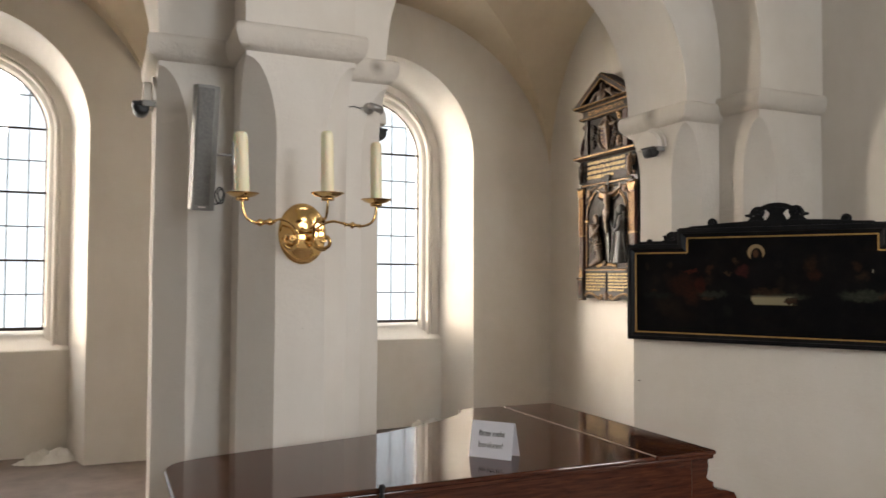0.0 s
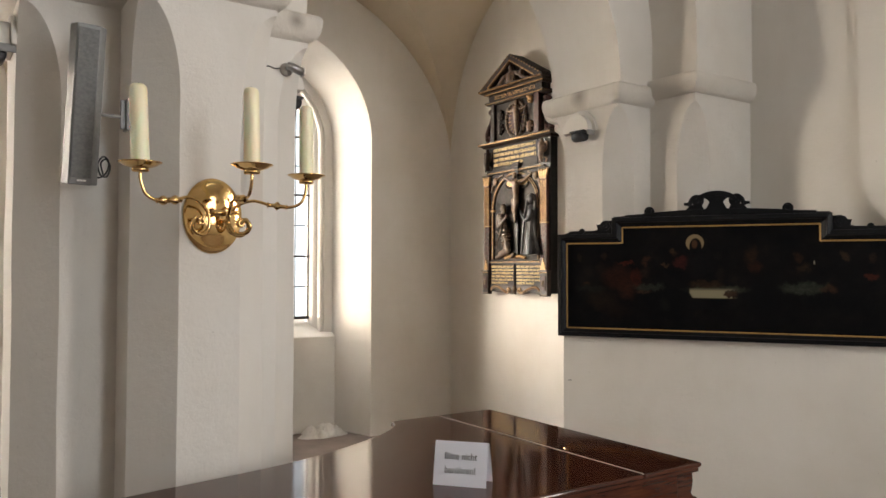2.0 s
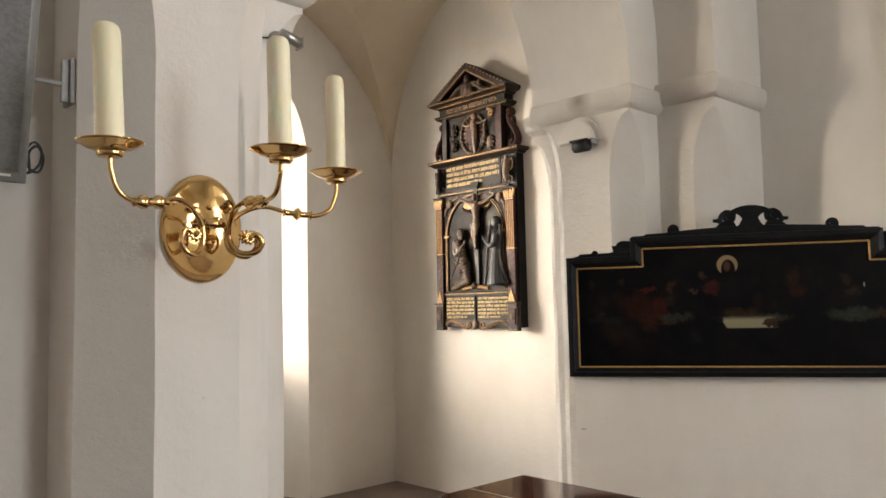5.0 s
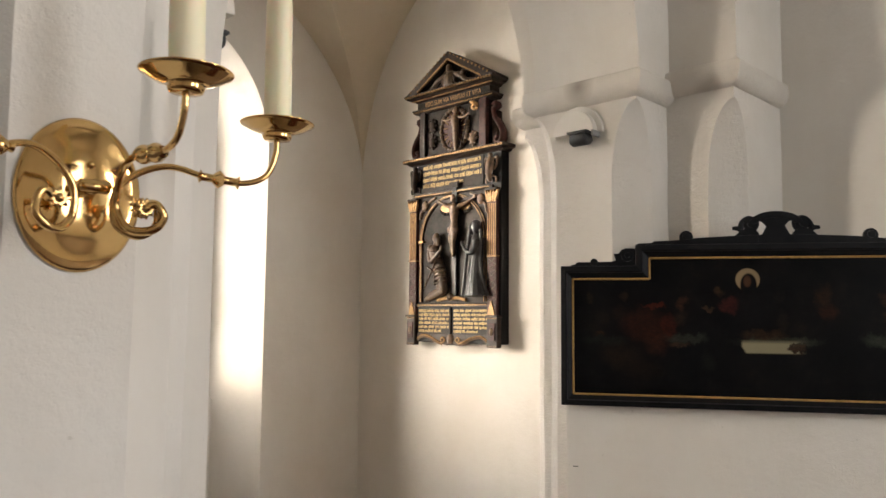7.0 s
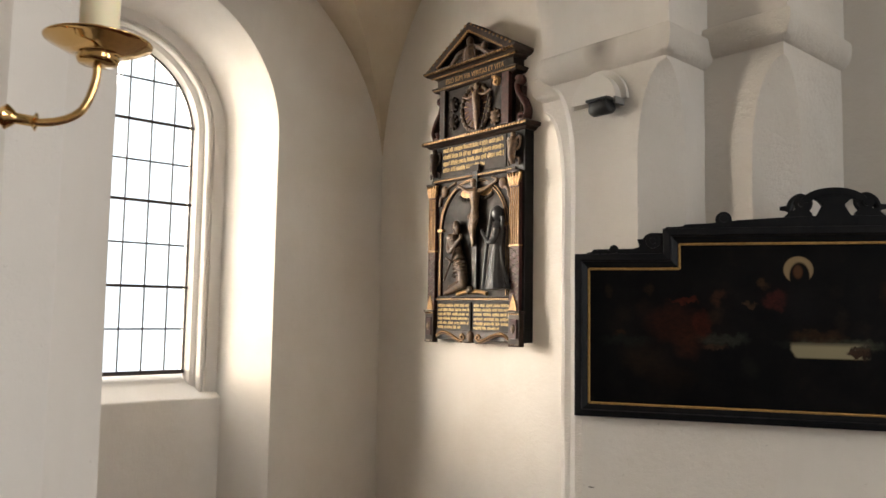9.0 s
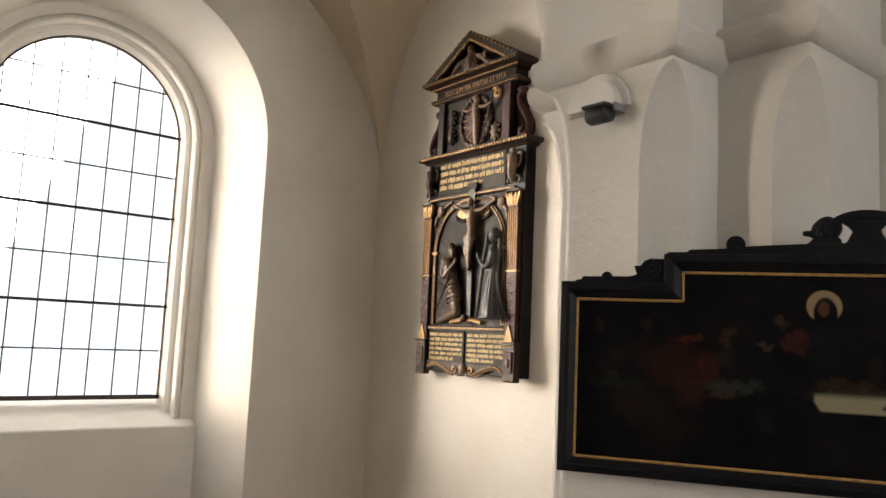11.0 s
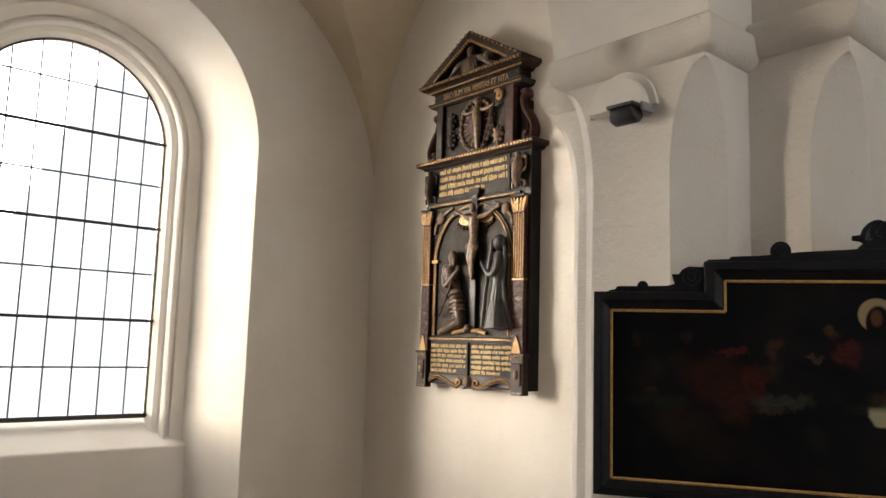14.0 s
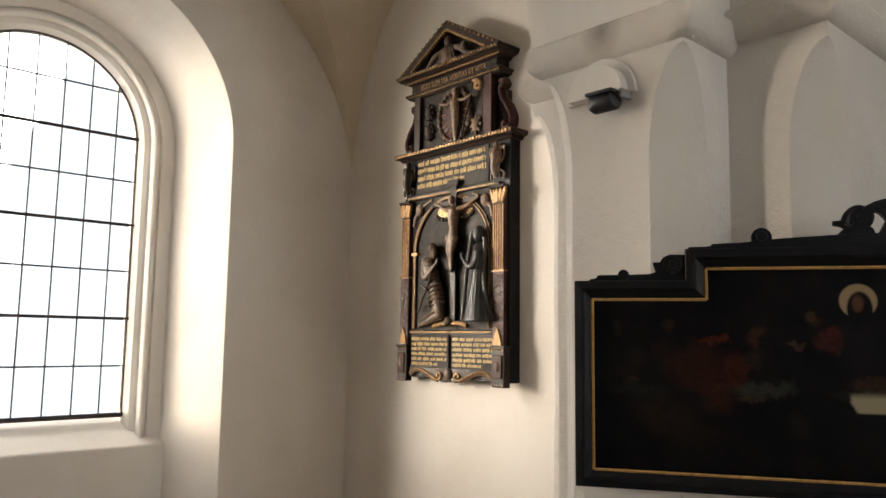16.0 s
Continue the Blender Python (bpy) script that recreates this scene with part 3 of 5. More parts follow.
def canvas_material():
    """Nearly black old varnish with a pale cloth, red garments and a faint ring of light."""
    n = Nodes("darkened_oil_painting")
    sep = n.t.nodes.new("ShaderNodeSeparateXYZ")
    n.t.links.new(n.co, sep.inputs[0])
    x, z = sep.outputs[0], sep.outputs[2]
    warp = n.math("MULTIPLY", n.math("SUBTRACT", n.noise(11, 5, 0.6), 0.5), 0.11)
    warp2 = n.math("MULTIPLY", n.math("SUBTRACT", n.noise(14, 5, 0.6, (1.3, 1.0, 0.8)), 0.5), 0.11)
    xw, zw = n.math("ADD", x, warp), n.math("ADD", z, warp2)
    brush = n.ramp(n.noise(34, 5, 0.7, (1.0, 1.0, 1.8)), ((0.32, (0.35,) * 3), (0.66, (1,) * 3)))

    def blob(cx, cz, rx, rz, soft=0.5, warped=True):
        a = n.math("DIVIDE", n.math("SUBTRACT", xw if warped else x, cx), rx)
        b = n.math("DIVIDE", n.math("SUBTRACT", zw if warped else z, cz), rz)
        d = n.math("ADD", n.math("MULTIPLY", a, a), n.math("MULTIPLY", b, b))
        return n.ramp(d, ((max(1 - soft, 0.0), (1, 1, 1)), (1.0, (0, 0, 0))))
    col = n.ramp(n.noise(7, 6, 0.65), ((0.40, (0.0018, 0.0022, 0.0028)), (0.58, (0.004, 0.0038, 0.004)), (0.74, (0.010, 0.007, 0.0055))))
    red, brown, cloth, dark = (0.070, 0.014, 0.007), (0.034, 0.017, 0.009), (0.060, 0.054, 0.038), (0.004, 0.0038, 0.004)
    flesh = (0.085, 0.040, 0.020)
    # table cloth, then the plain shapes before and behind it
    for cx, cz, rx, rz, c, a, soft in (
            (0.23, 1.70, 0.13, 0.030, (0.022, 0.022, 0.016), 0.7, 0.6), (0.63, 1.712, 0.13, 0.034, cloth, 0.75, 0.5), (1.06, 1.70, 0.24, 0.032, (0.075, 0.066, 0.042), 0.8, 0.5),
            (1.60, 1.715, 0.17, 0.050, (0.068, 0.064, 0.042), 0.85, 0.5), (0.42, 1.78, 0.13, 0.10, (0.045, 0.013, 0.007), 0.9, 0.5), (0.545, 1.775, 0.045, 0.075, red, 0.95, 0.5),
            (0.483, 1.876, 0.065, 0.016, (0.10, 0.018, 0.008), 1.0, 0.4), (0.49, 1.69, 0.075, 0.07, (0.060, 0.018, 0.009), 0.8, 0.7), (0.30, 1.62, 0.12, 0.08, brown, 0.8, 0.8),
            (0.42, 1.55, 0.13, 0.06, (0.020, 0.010, 0.006), 0.8, 0.8), (0.20, 1.735, 0.030, 0.022, (0.06, 0.022, 0.008), 0.7, 0.6), (0.145, 1.93, 0.022, 0.034, brown, 0.9, 0.6),
            (0.318, 1.93, 0.026, 0.036, (0.045, 0.020, 0.010), 0.9, 0.6), (0.30, 1.84, 0.05, 0.045, (0.024, 0.011, 0.007), 0.8, 0.8), (0.617, 1.895, 0.034, 0.045, (0.075, 0.026, 0.013), 0.9, 0.6),
            (0.60, 1.82, 0.045, 0.05, (0.040, 0.020, 0.012), 0.8, 0.7), (0.790, 1.950, 0.028, 0.034, (0.075, 0.034, 0.016), 0.9, 0.6), (0.845, 1.885, 0.055, 0.048, (0.075, 0.016, 0.012), 0.95, 0.5),
            (0.738, 1.870, 0.042, 0.016, flesh, 0.95, 0.5), (0.945, 1.86, 0.075, 0.11, (0.010, 0.008, 0.008), 0.9, 0.5), (1.00, 1.735, 0.14, 0.030, (0.050, 0.022, 0.010), 0.9, 0.5),
            (1.10, 1.80, 0.035, 0.07, (0.020, 0.012, 0.008), 0.9, 0.6), (1.08, 1.93, 0.045, 0.04, (0.014, 0.009, 0.007), 0.9, 0.7), (1.29, 1.93, 0.045, 0.07, (0.045, 0.018, 0.008), 0.9, 0.7),
            (1.31, 1.85, 0.05, 0.05, (0.055, 0.016, 0.007), 0.8, 0.6), (1.57, 1.91, 0.035, 0.035, (0.050, 0.020, 0.010), 0.9, 0.6), (1.60, 1.84, 0.05, 0.035, (0.055, 0.026, 0.013), 0.8, 0.6),
            (1.84, 1.92, 0.035, 0.04, flesh, 0.8, 0.6), (1.98, 1.90, 0.035, 0.035, (0.05, 0.022, 0.012), 0.8, 0.6), (1.98, 1.79, 0.055, 0.026, (0.11, 0.022, 0.010), 0.9, 0.5),
            (0.60, 1.675, 0.05, 0.018, (0.085, 0.040, 0.022), 0.8, 0.5), (0.76, 1.60, 0.125, 0.125, dark, 0.97, 0.35), (0.86, 1.70, 0.055, 0.12, dark, 0.9, 0.5), (0.73, 1.60, 0.045, 0.06, (0.020, 0.017, 0.012), 0.7, 0.9),
            (1.37, 1.65, 0.125, 0.19, dark, 0.97, 0.35), (1.155, 1.668, 0.055, 0.026, (0.080, 0.036, 0.020), 0.9, 0.5), (1.74, 1.71, 0.05, 0.03, (0.075, 0.030, 0.015), 0.8, 0.5)):
        col = n.mix(n.math("MULTIPLY", n.math("MULTIPLY", blob(cx, cz, rx, rz, min(1.0, soft + 0.2)), a), brush), col, (c[0] * 0.54, c[1] * 0.64, c[2] * 0.72))
    def edge(v, lo, hi):
        m = n.add("ShaderNodeMapRange", Value=v)
        m.inputs["From Min"].default_value, m.inputs["From Max"].default_value = lo, hi
        return m.outputs[0]
    slant = n.math("ADD", x, n.math("MULTIPLY", z, 0.65))
    cloth_fac = n.math("MULTIPLY", n.math("MULTIPLY", edge(slant, 1.982, 1.996), edge(x, 1.205, 1.15)), n.math("MULTIPLY", edge(z, 1.640, 1.648), edge(z, 1.712, 1.690)))
    pale = n.math("MULTIPLY", cloth_fac, n.math("SUBTRACT", 1.0, blob(1.17, 1.672, 0.05, 0.026, 0.4)))
    col = n.mix(n.math("MULTIPLY", pale, n.math("SUBTRACT", 1.0, blob(0.86, 1.66, 0.05, 0.10, 0.4))), col, (0.215, 0.19, 0.12))
    col = n.mix(blob(1.66, 1.88, 0.005, 0.016, 0.6, False), col, (0.22, 0.20, 0.15))
    head = blob(0.940, 1.985, 0.043, 0.066, 0.3, False)
    halo = n.math("MULTIPLY", blob(0.936, 2.014, 0.061, 0.060, 0.2, False), n.math("SUBTRACT", 1.0, head))
    col = n.mix(n.math("MULTIPLY", halo, 0.85), col, (0.26, 0.19, 0.105))
    col = n.mix(n.math("MULTIPLY", blob(0.934, 2.005, 0.022, 0.034, 0.7, False), 0.8), col, (0.075, 0.034, 0.018))
    n.bump(n.noise(130, 4), 0.12, 0.002)
    return n.set(col, n.ramp(n.noise(7, 4), ((0.3, (0.30,) * 3), (0.7, (0.44,) * 3))), 0.0, Specular_IOR_Level=0.10)


M_GOLDLINE = gilded("smooth_gilding", (0.58, 0.36, 0.12), 0.45, 0.55, (0.26, 0.15, 0.05))


def mirrored(pts, c=1.075):
    """The left half of an outline (x, z) and its mirror image to the right."""
    return list(pts) + [(2 * c - x, z) for x, z in reversed(pts)]


def ring_moulding(outer, inner, y_outer, y_inner, y_back):
    """A frame moulding between two outlines of the same corner count."""
    bm = bmesh.new()
    n = len(outer)
    mid = [((a[0] * 0.55 + b[0] * 0.45), (a[1] * 0.55 + b[1] * 0.45)) for a, b in zip(outer, inner)]
    mid2 = [((a[0] * 0.45 + b[0] * 0.55), (a[1] * 0.45 + b[1] * 0.55)) for a, b in zip(outer, inner)]
    rows = [(outer, y_back), (outer, y_outer), (mid, y_outer - 0.008), (mid2, y_outer + 0.006), (inner, y_inner), (inner, y_back)]
    vs = [[bm.verts.new((x, y, z)) for x, z in o] for o, y in rows]
    for a, b in zip(vs, vs[1:]):
        for i in range(n):
            bm.faces.new((a[i], a[(i + 1) % n], b[(i + 1) % n], b[i]))
    return bm


def panel_painting():
    p = thing("panel_painting", "dark panel painting in a stepped black frame with gilt line", "painting", PD)
    outer = mirrored([(0.0, 1.362), (0.0, 2.085), (0.385, 2.085), (0.385, 2.195)])
    inner = mirrored([(0.062, 1.420), (0.062, 2.018), (0.455, 2.018), (0.455, 2.126)])
    soften(part("frame", ring_moulding(outer, inner, -0.038, -0.012, 0.03), M_BLACKWOOD, p, "black moulded wooden frame"), 0.004)
    part("canvas", plated(inner, -0.004, 0.02), canvas_material(), p, "almost black oil painting with a pale table cloth")
    g = [(x, -0.014, z) for x, z in inner]
    for a, b in zip(g, g[1:] + g[:1]):
        part("gilt_line", tubed([a, b], 0.0058, 6), M_GOLDLINE, p, "narrow gilt fillet")

    def both(name, build):
        for side in (1, -1):
            bm = bmesh.new()
            build(bm)
            if side < 0:
                bmesh.ops.transform(bm, matrix=Matrix.Translation((2.15, 0, 0)) @ Matrix.Diagonal((-1, 1, 1, 1)), verts=bm.verts[:])
            soften(part(name, bm, M_BLACKWOOD, p), 0.003)

    def low_cresting(bm):
        prism(bm, [(0.05, 2.082), (0.055, 2.092), (0.075, 2.094), (0.083, 2.106), (0.26, 2.108), (0.285, 2.116), (0.275, 2.150), (0.30, 2.150), (0.312, 2.168),
                   (0.335, 2.178), (0.386, 2.176), (0.386, 2.082)], -0.024, 0.012)
        for c, r, d in (((0.174, 2.105), 0.020, 0.034), ((0.343, 2.140), 0.032, 0.036), ((0.343, 2.140), 0.014, 0.044)):
            prism(bm, [(c[0] + r * math.cos(k * 0.3927), c[1] + r * math.sin(k * 0.3927)) for k in range(16)], -d, 0.0)

    def high_cresting(bm):
        prism(bm, [(0.392, 2.192), (0.400, 2.203), (0.470, 2.204), (0.478, 2.213), (0.575, 2.216), (0.70, 2.228), (0.86, 2.236), (0.99, 2.240), (0.99, 2.192)], -0.024, 0.012)
        for c, r, d in (((0.640, 2.232), 0.034, 0.026), ((0.640, 2.236), 0.018, 0.038)):
            prism(bm, [(c[0] + r * math.cos(k * 0.3927), c[1] + r * math.sin(k * 0.3927)) for k in range(16)], -d, 0.0)

    def crest_scroll(bm):
        tube(bm, [Vector((x, -0.006, z)) for x, z in ((0.868, 2.276), (0.893, 2.276), (0.915, 2.262))], [0.009, 0.013, 0.012], 8)
        pts = curve_points([(0.905, -0.006, 2.268), (0.918, -0.006, 2.305), (0.950, -0.006, 2.326), (0.985, -0.006, 2.305), (0.975, -0.006, 2.272), (0.948, -0.006, 2.280), (0.958, -0.006, 2.298)], 6)
        tube(bm, pts, [0.016 - 0.006 * i / len(pts) for i in range(len(pts))], 8)
        prism(bm, arc_pts(0.952, 2.292, 0.031, 0, 360, 18)[:-1], -0.020, 0.008)
        prism(bm, arc_pts(0.952, 2.292, 0.014, 0, 360, 12)[:-1], -0.030, 0.0)
        prism(bm, [(0.880, 2.236), (0.900, 2.256), (0.925, 2.270), (0.975, 2.268), (0.990, 2.255), (0.996, 2.236)], -0.02, 0.012)
    both("cresting", low_cresting)
    both("cresting", high_cresting)
    both("crest_scroll", crest_scroll)
    bm = bmesh.new()
    arc = [(1.075 + 0.128 * math.cos(math.pi * k / 14), 2.296 + 0.064 * math.sin(math.pi * k / 14)) for k in range(15)]
    inn = [(1.075 + 0.085 * math.cos(math.pi * k / 14), 2.300 + 0.026 * math.sin(math.pi * k / 14)) for k in range(15)]
    prism(bm, arc + inn[::-1], -0.026, 0.012)
    prism(bm, [(1.005, 2.236), (1.145, 2.236), (1.132, 2.256), (1.118, 2.285), (1.135, 2.305), (1.165, 2.322), (1.15, 2.345), (1.0, 2.345), (0.985, 2.322), (1.015, 2.305), (1.032, 2.285), (1.018, 2.256)], -0.022, 0.012)
    soften(part("crest", bm, M_BLACKWOOD, p), 0.004)
    bm = bmesh.new()
    prism(bm, [(0.98, 2.192), (1.17, 2.192), (1.17, 2.240), (0.98, 2.240)], -0.022, 0.012)
    part("crest_base", bm, M_BLACKWOOD, p)


panel_painting()

# ---- epitaph ----
M_DARKWOOD = painted("aged_dark_polychrome", (0.012, 0.0072, 0.0055), (0.034, 0.019, 0.012), 22, 0.45, 0.22, 0.35)
M_SLATE = painted("dark_painted_ground", (0.013, 0.0105, 0.0085), (0.030, 0.023, 0.018), 14, 0.55, 0.14, 0.3)
M_REDWOOD = painted("dull_red_paint", (0.055, 0.017, 0.014), (0.024, 0.011, 0.009), 30, 0.5, 0.2, 0.3)
M_OLDGOLD = gilded("worn_gilding", (0.33, 0.19, 0.070), 0.5, 0.45, (0.035, 0.020, 0.013))
M_RIBGOLD = gilded("brighter_gilding", (0.37, 0.21, 0.075), 0.5, 0.4, (0.12, 0.06, 0.03))
M_BRONZE = painted("brown_bronze_paint", (0.165, 0.095, 0.046), (0.060, 0.034, 0.020), 40, 0.38, 0.5, 0.3)
M_DARKBRONZE = painted("dark_bronze_paint", (0.085, 0.047, 0.022), (0.028, 0.016, 0.010), 40, 0.4, 0.45, 0.3)
M_ROBE = painted("grey_black_robe_paint", (0.030, 0.029, 0.030), (0.015, 0.014, 0.014), 30, 0.35, 0.4, 0.3)
M_IVORYPAINT = painted("ochre_letter_gilding", (0.64, 0.45, 0.17), (0.42, 0.28, 0.10), 60, 0.5, 0.4, 0.2)


def stroke_lines(rng, x0, x1, z0, z1, rows, y, ragged=0.9):
    """Rows of unreadable lettering: plain upright bars in word groups."""
    bm = bmesh.new()
    pitch = (z1 - z0) / rows
    for r in range(rows):
        zb = z1 - (r + 0.82) * pitch
        h = pitch * 0.52
        x, end = x0, x1 - (0 if r < rows - 1 else (x1 - x0) * (1 - ragged))
        while x < end - 0.01:
            for _ in range(rng.randint(4, 11)):
                if x > end - 0.006:
                    break
                w = rng.uniform(0.0042, 0.0066)
                up = h * rng.choice((1.0, 1.0, 1.0, 1.22, 1.3))
                dn = h * rng.choice((0, 0, 0, 0.0, 0.2))
                sl = rng.uniform(-0.002, 0.002)
                prism(bm, [(x, zb - dn), (x + w, zb - dn + 0.001), (x + w + sl, zb + up), (x + sl, zb + up - 0.001)], y - 0.003, y + 0.001)
                if rng.random() < 0.45:
                    zz = zb + h * rng.choice((0.05, 0.5, 0.88))
                    prism(bm, [(x, zz), (x + 0.009, zz + 0.001), (x + 0.009, zz + 0.005), (x, zz + 0.004)], y - 0.003, y + 0.001)
                x += w + rng.uniform(0.0036, 0.0056)
            x += rng.uniform(0.007, 0.013)
    return bm


def dentils(x0, x1, z, y, n, w, h, d):
    bm = bmesh.new()
    for k in range(n):
        c = x0 + (x1 - x0) * (k + 0.5) / n
        box(bm, c - w / 2, c + w / 2, y - d, y, z - h / 2, z + h / 2)
    return bm


def moulding(x0, x1, prof, back=0.0):
    """A straight cornice: prof of (depth, z) from bottom to top, with returned ends."""
    bm = bmesh.new()
    rows = []
    dmin = min(d for d, _ in prof)
    for d, z in prof:
        e = d - dmin
        rows.append([bm.verts.new(p) for p in ((x0 - e, back, z), (x0 - e, -d, z), (x1 + e, -d, z), (x1 + e, back, z))])
    for a, b in zip(rows, rows[1:]):
        for i in range(4):
            bm.faces.new((a[i], a[(i + 1) % 4], b[(i + 1) % 4], b[i]))
    bm.faces.new(rows[0])
    bm.faces.new(rows[-1][::-1])
    return bm


def fused(ob, voxel=0.004):
    """Melts overlapping carved forms into one skin."""
    r = ob.modifiers.new("fuse", "REMESH")
    r.mode, r.voxel_size, r.use_smooth_shade = "VOXEL", voxel, True
    w = ob.modifiers.new("ease", "SMOOTH")
    w.factor, w.iterations = 0.5, 2
    return ob


def shallow(bm, dx, back, f=0.82):
    """Moves a carving along the board and presses it towards its ground."""
    for v in bm.verts:
        v.co.x += dx
        v.co.y = back + (v.co.y - back) * f


def epitaph():
    rng = random.Random(7)
    m = Matrix(((0, 1, 0, WX), (-1, 0, 0, 5.36), (0, 0, 1, 0), (0, 0, 0, 1)))
    e = thing("epitaph", "tall carved wooden epitaph, dark painted with worn gilding", "epitaph", m)
    B = -0.095        # face of the main board
    soften(part("board", boxed(-0.505, 0.53, B, 0.0, 1.60, 3.16), M_BLACKWOOD, e, "dark backing board"), 0.006)
    soften(part("attic_board", boxed(-0.385, 0.375, B, 0.0, 3.15, 3.66), M_SLATE, e), 0.004)
    # foot: two pedestals and a scrolled apron
    for x0, x1 in ((-0.515, -0.415), (0.415, 0.525)):
        soften(part("pedestal", boxed(x0, x1, B - 0.045, B + 0.01, 1.572, 1.815), M_DARKWOOD, e), 0.006)
        soften(part("pedestal_panel", boxed(x0 + 0.018, x1 - 0.018, B - 0.054, B - 0.044, 1.63, 1.77), M_REDWOOD, e), 0.004)
        part("pedestal_knob", turned([(0.0, 0.012), (0.016, 0.006), (0.02, 0.0)], 12), M_BRONZE, e).matrix_basis = pose((x0 + x1) / 2, B - 0.054, 1.70, 90, 0, 0) @ Matrix.Diagonal((1, 1.7, 1, 1))
        soften(part("pedestal_cap", boxed(x0 - 0.008, x1 + 0.008, B - 0.056, B + 0.01, 1.812, 1.828), M_DARKWOOD, e), 0.003)
        part("pedestal_dentil_row", dentils(x0, x1, 1.806, B - 0.045, 5, 0.010, 0.010, 0.008), M_OLDGOLD, e)
        part("pedestal_foot", dentils(x0, x1, 1.585, B - 0.045, 5, 0.012, 0.014, 0.006), M_BRONZE, e)
    for s in (-1, 1):
        out = [(s * 0.41, 1.675), (s * 0.41, 1.615), (s * 0.36, 1.648), (s * 0.30, 1.652), (s * 0.22, 1.628), (s * 0.13, 1.590), (s * 0.05, 1.578), (s * 0.01, 1.600), (s * 0.01, 1.675)]
        bm = plated(out if s < 0 else out[::-1], B - 0.022, -0.02)
        soften(part("apron", bm, M_DARKWOOD, e), 0.004)
        line = [(s * 0.40, B - 0.026, 1.63), (s * 0.33, B - 0.026, 1.662), (s * 0.24, B - 0.026, 1.648), (s * 0.15, B - 0.03, 1.612), (s * 0.10, B - 0.03, 1.600),
                (s * 0.065, B - 0.03, 1.620), (s * 0.085, B - 0.03, 1.645), (s * 0.108, B - 0.03, 1.630), (s * 0.095, B - 0.03, 1.618)]
        part("apron_scroll", tubed(curve_points(line, 5), 0.008, 6), M_OLDGOLD, e)
        part("apron_band", tubed(curve_points([(p[0], p[1] + 0.004, p[2] - 0.016) for p in line[:5]], 5), 0.007, 6), M_BRONZE, e)
    bm = bmesh.new()
    ball(bm, (0.0, B - 0.025, 1.632), 0.036, 14, 10, (1, 0.7, 1.15))
    part("apron_boss", bm, M_BRONZE, e, "brown carved boss", True)
    # lower writing panels
    for x0, x1 in ((-0.405, -0.012), (0.012, 0.408)):
        soften(part("writing_panel", boxed(x0, x1, B - 0.014, B + 0.005, 1.672, 1.892), M_SLATE, e), 0.003)
        part("lettering", stroke_lines(rng, x0 + 0.014, x1 - 0.012, 1.680, 1.884, 6, B - 0.014, 0.75), M_IVORYPAINT, e, "gilt bars of unreadable writing")
    part("panel_fillet", moulding(-0.41, 0.41, ((0.012 - B, 1.900), (0.022 - B, 1.906), (0.022 - B, 1.922), (0.010 - B, 1.930)), B + 0.01), M_DARKWOOD, e)
    part("fillet_dentil_row", dentils(-0.40, 0.40, 1.914, B - 0.020, 44, 0.010, 0.012, 0.006), M_OLDGOLD, e)
    # pilasters
    for x0, x1 in ((-0.510, -0.420), (0.405, 0.505)):
        c, w = (x0 + x1) / 2, (x1 - x0)
        soften(part("pilaster", boxed(x0, x1, B - 0.030, B + 0.01, 1.83, 2.78), M_REDWOOD, e), 0.004)
        for k in range(5):
            xx = x0 + w * (k + 0.5) / 5
            part("rib", tubed([(xx, B - 0.031, 2.31), (xx, B - 0.031, 2.725)], 0.0042, 6), M_RIBGOLD, e, "gilt rib of the pilaster")
        bm = bmesh.new()
        for k in range(7):
            z = 1.93 + 0.055 * k
            for s in (-1, 1):
                tube(bm, [(c - s * w * 0.45, B - 0.030, z - 0.0275), (c + s * w * 0.45, B - 0.030, z + 0.0275)], 0.0035, 5)
        part("lattice", bm, M_DARKBRONZE, e)
        part("pilaster_flame", plated([(c - w * 0.4, 1.832), (c + w * 0.4, 1.832), (c + w * 0.28, 1.875), (c, 1.945), (c - w * 0.28, 1.875)], B - 0.040, B - 0.028), M_OLDGOLD, e)
        part("pilaster_band", boxed(x0 - 0.004, x1 + 0.004, B - 0.036, B, 2.294, 2.306), M_OLDGOLD, e)
        bm = bmesh.new()
        for k in range(5):
            a = (k - 2) / 2
            prism(bm, [(c + a * w * 0.30 - 0.012, 2.735), (c + a * w * 0.30 + 0.012, 2.735), (c + a * w * 0.56 + 0.010, 2.80), (c + a * w * 0.64, 2.835), (c + a * w * 0.50 - 0.012, 2.80)], B - 0.05 + 0.004 * abs(k - 2), B - 0.02)
        part("capital", bm, M_OLDGOLD, e, "gilt leaf capital")
        soften(part("capital_slab", boxed(x0 - 0.012, x1 + 0.012, B - 0.052, B, 2.832, 2.848), M_DARKWOOD, e), 0.003)
    # central relief
    soften(part("relief_ground", boxed(-0.405, 0.395, B - 0.004, B + 0.01, 1.934, 2.846), M_SLATE, e), 0.002)
    arch = [(-0.37, 1.94)] + [(-0.37, 2.20)] + arc_pts(0.0, 2.46, 0.37, 180, 0, 28) + [(0.37, 2.20), (0.37, 1.94)]
    part("relief_arch", tubed([(x, B - 0.008, z) for x, z in arch], 0.014, 8), M_DARKWOOD, e)
    part("arch_line", tubed([(x * 0.985, B - 0.020, z) for x, z in arch], 0.0042, 6), M_OLDGOLD, e)
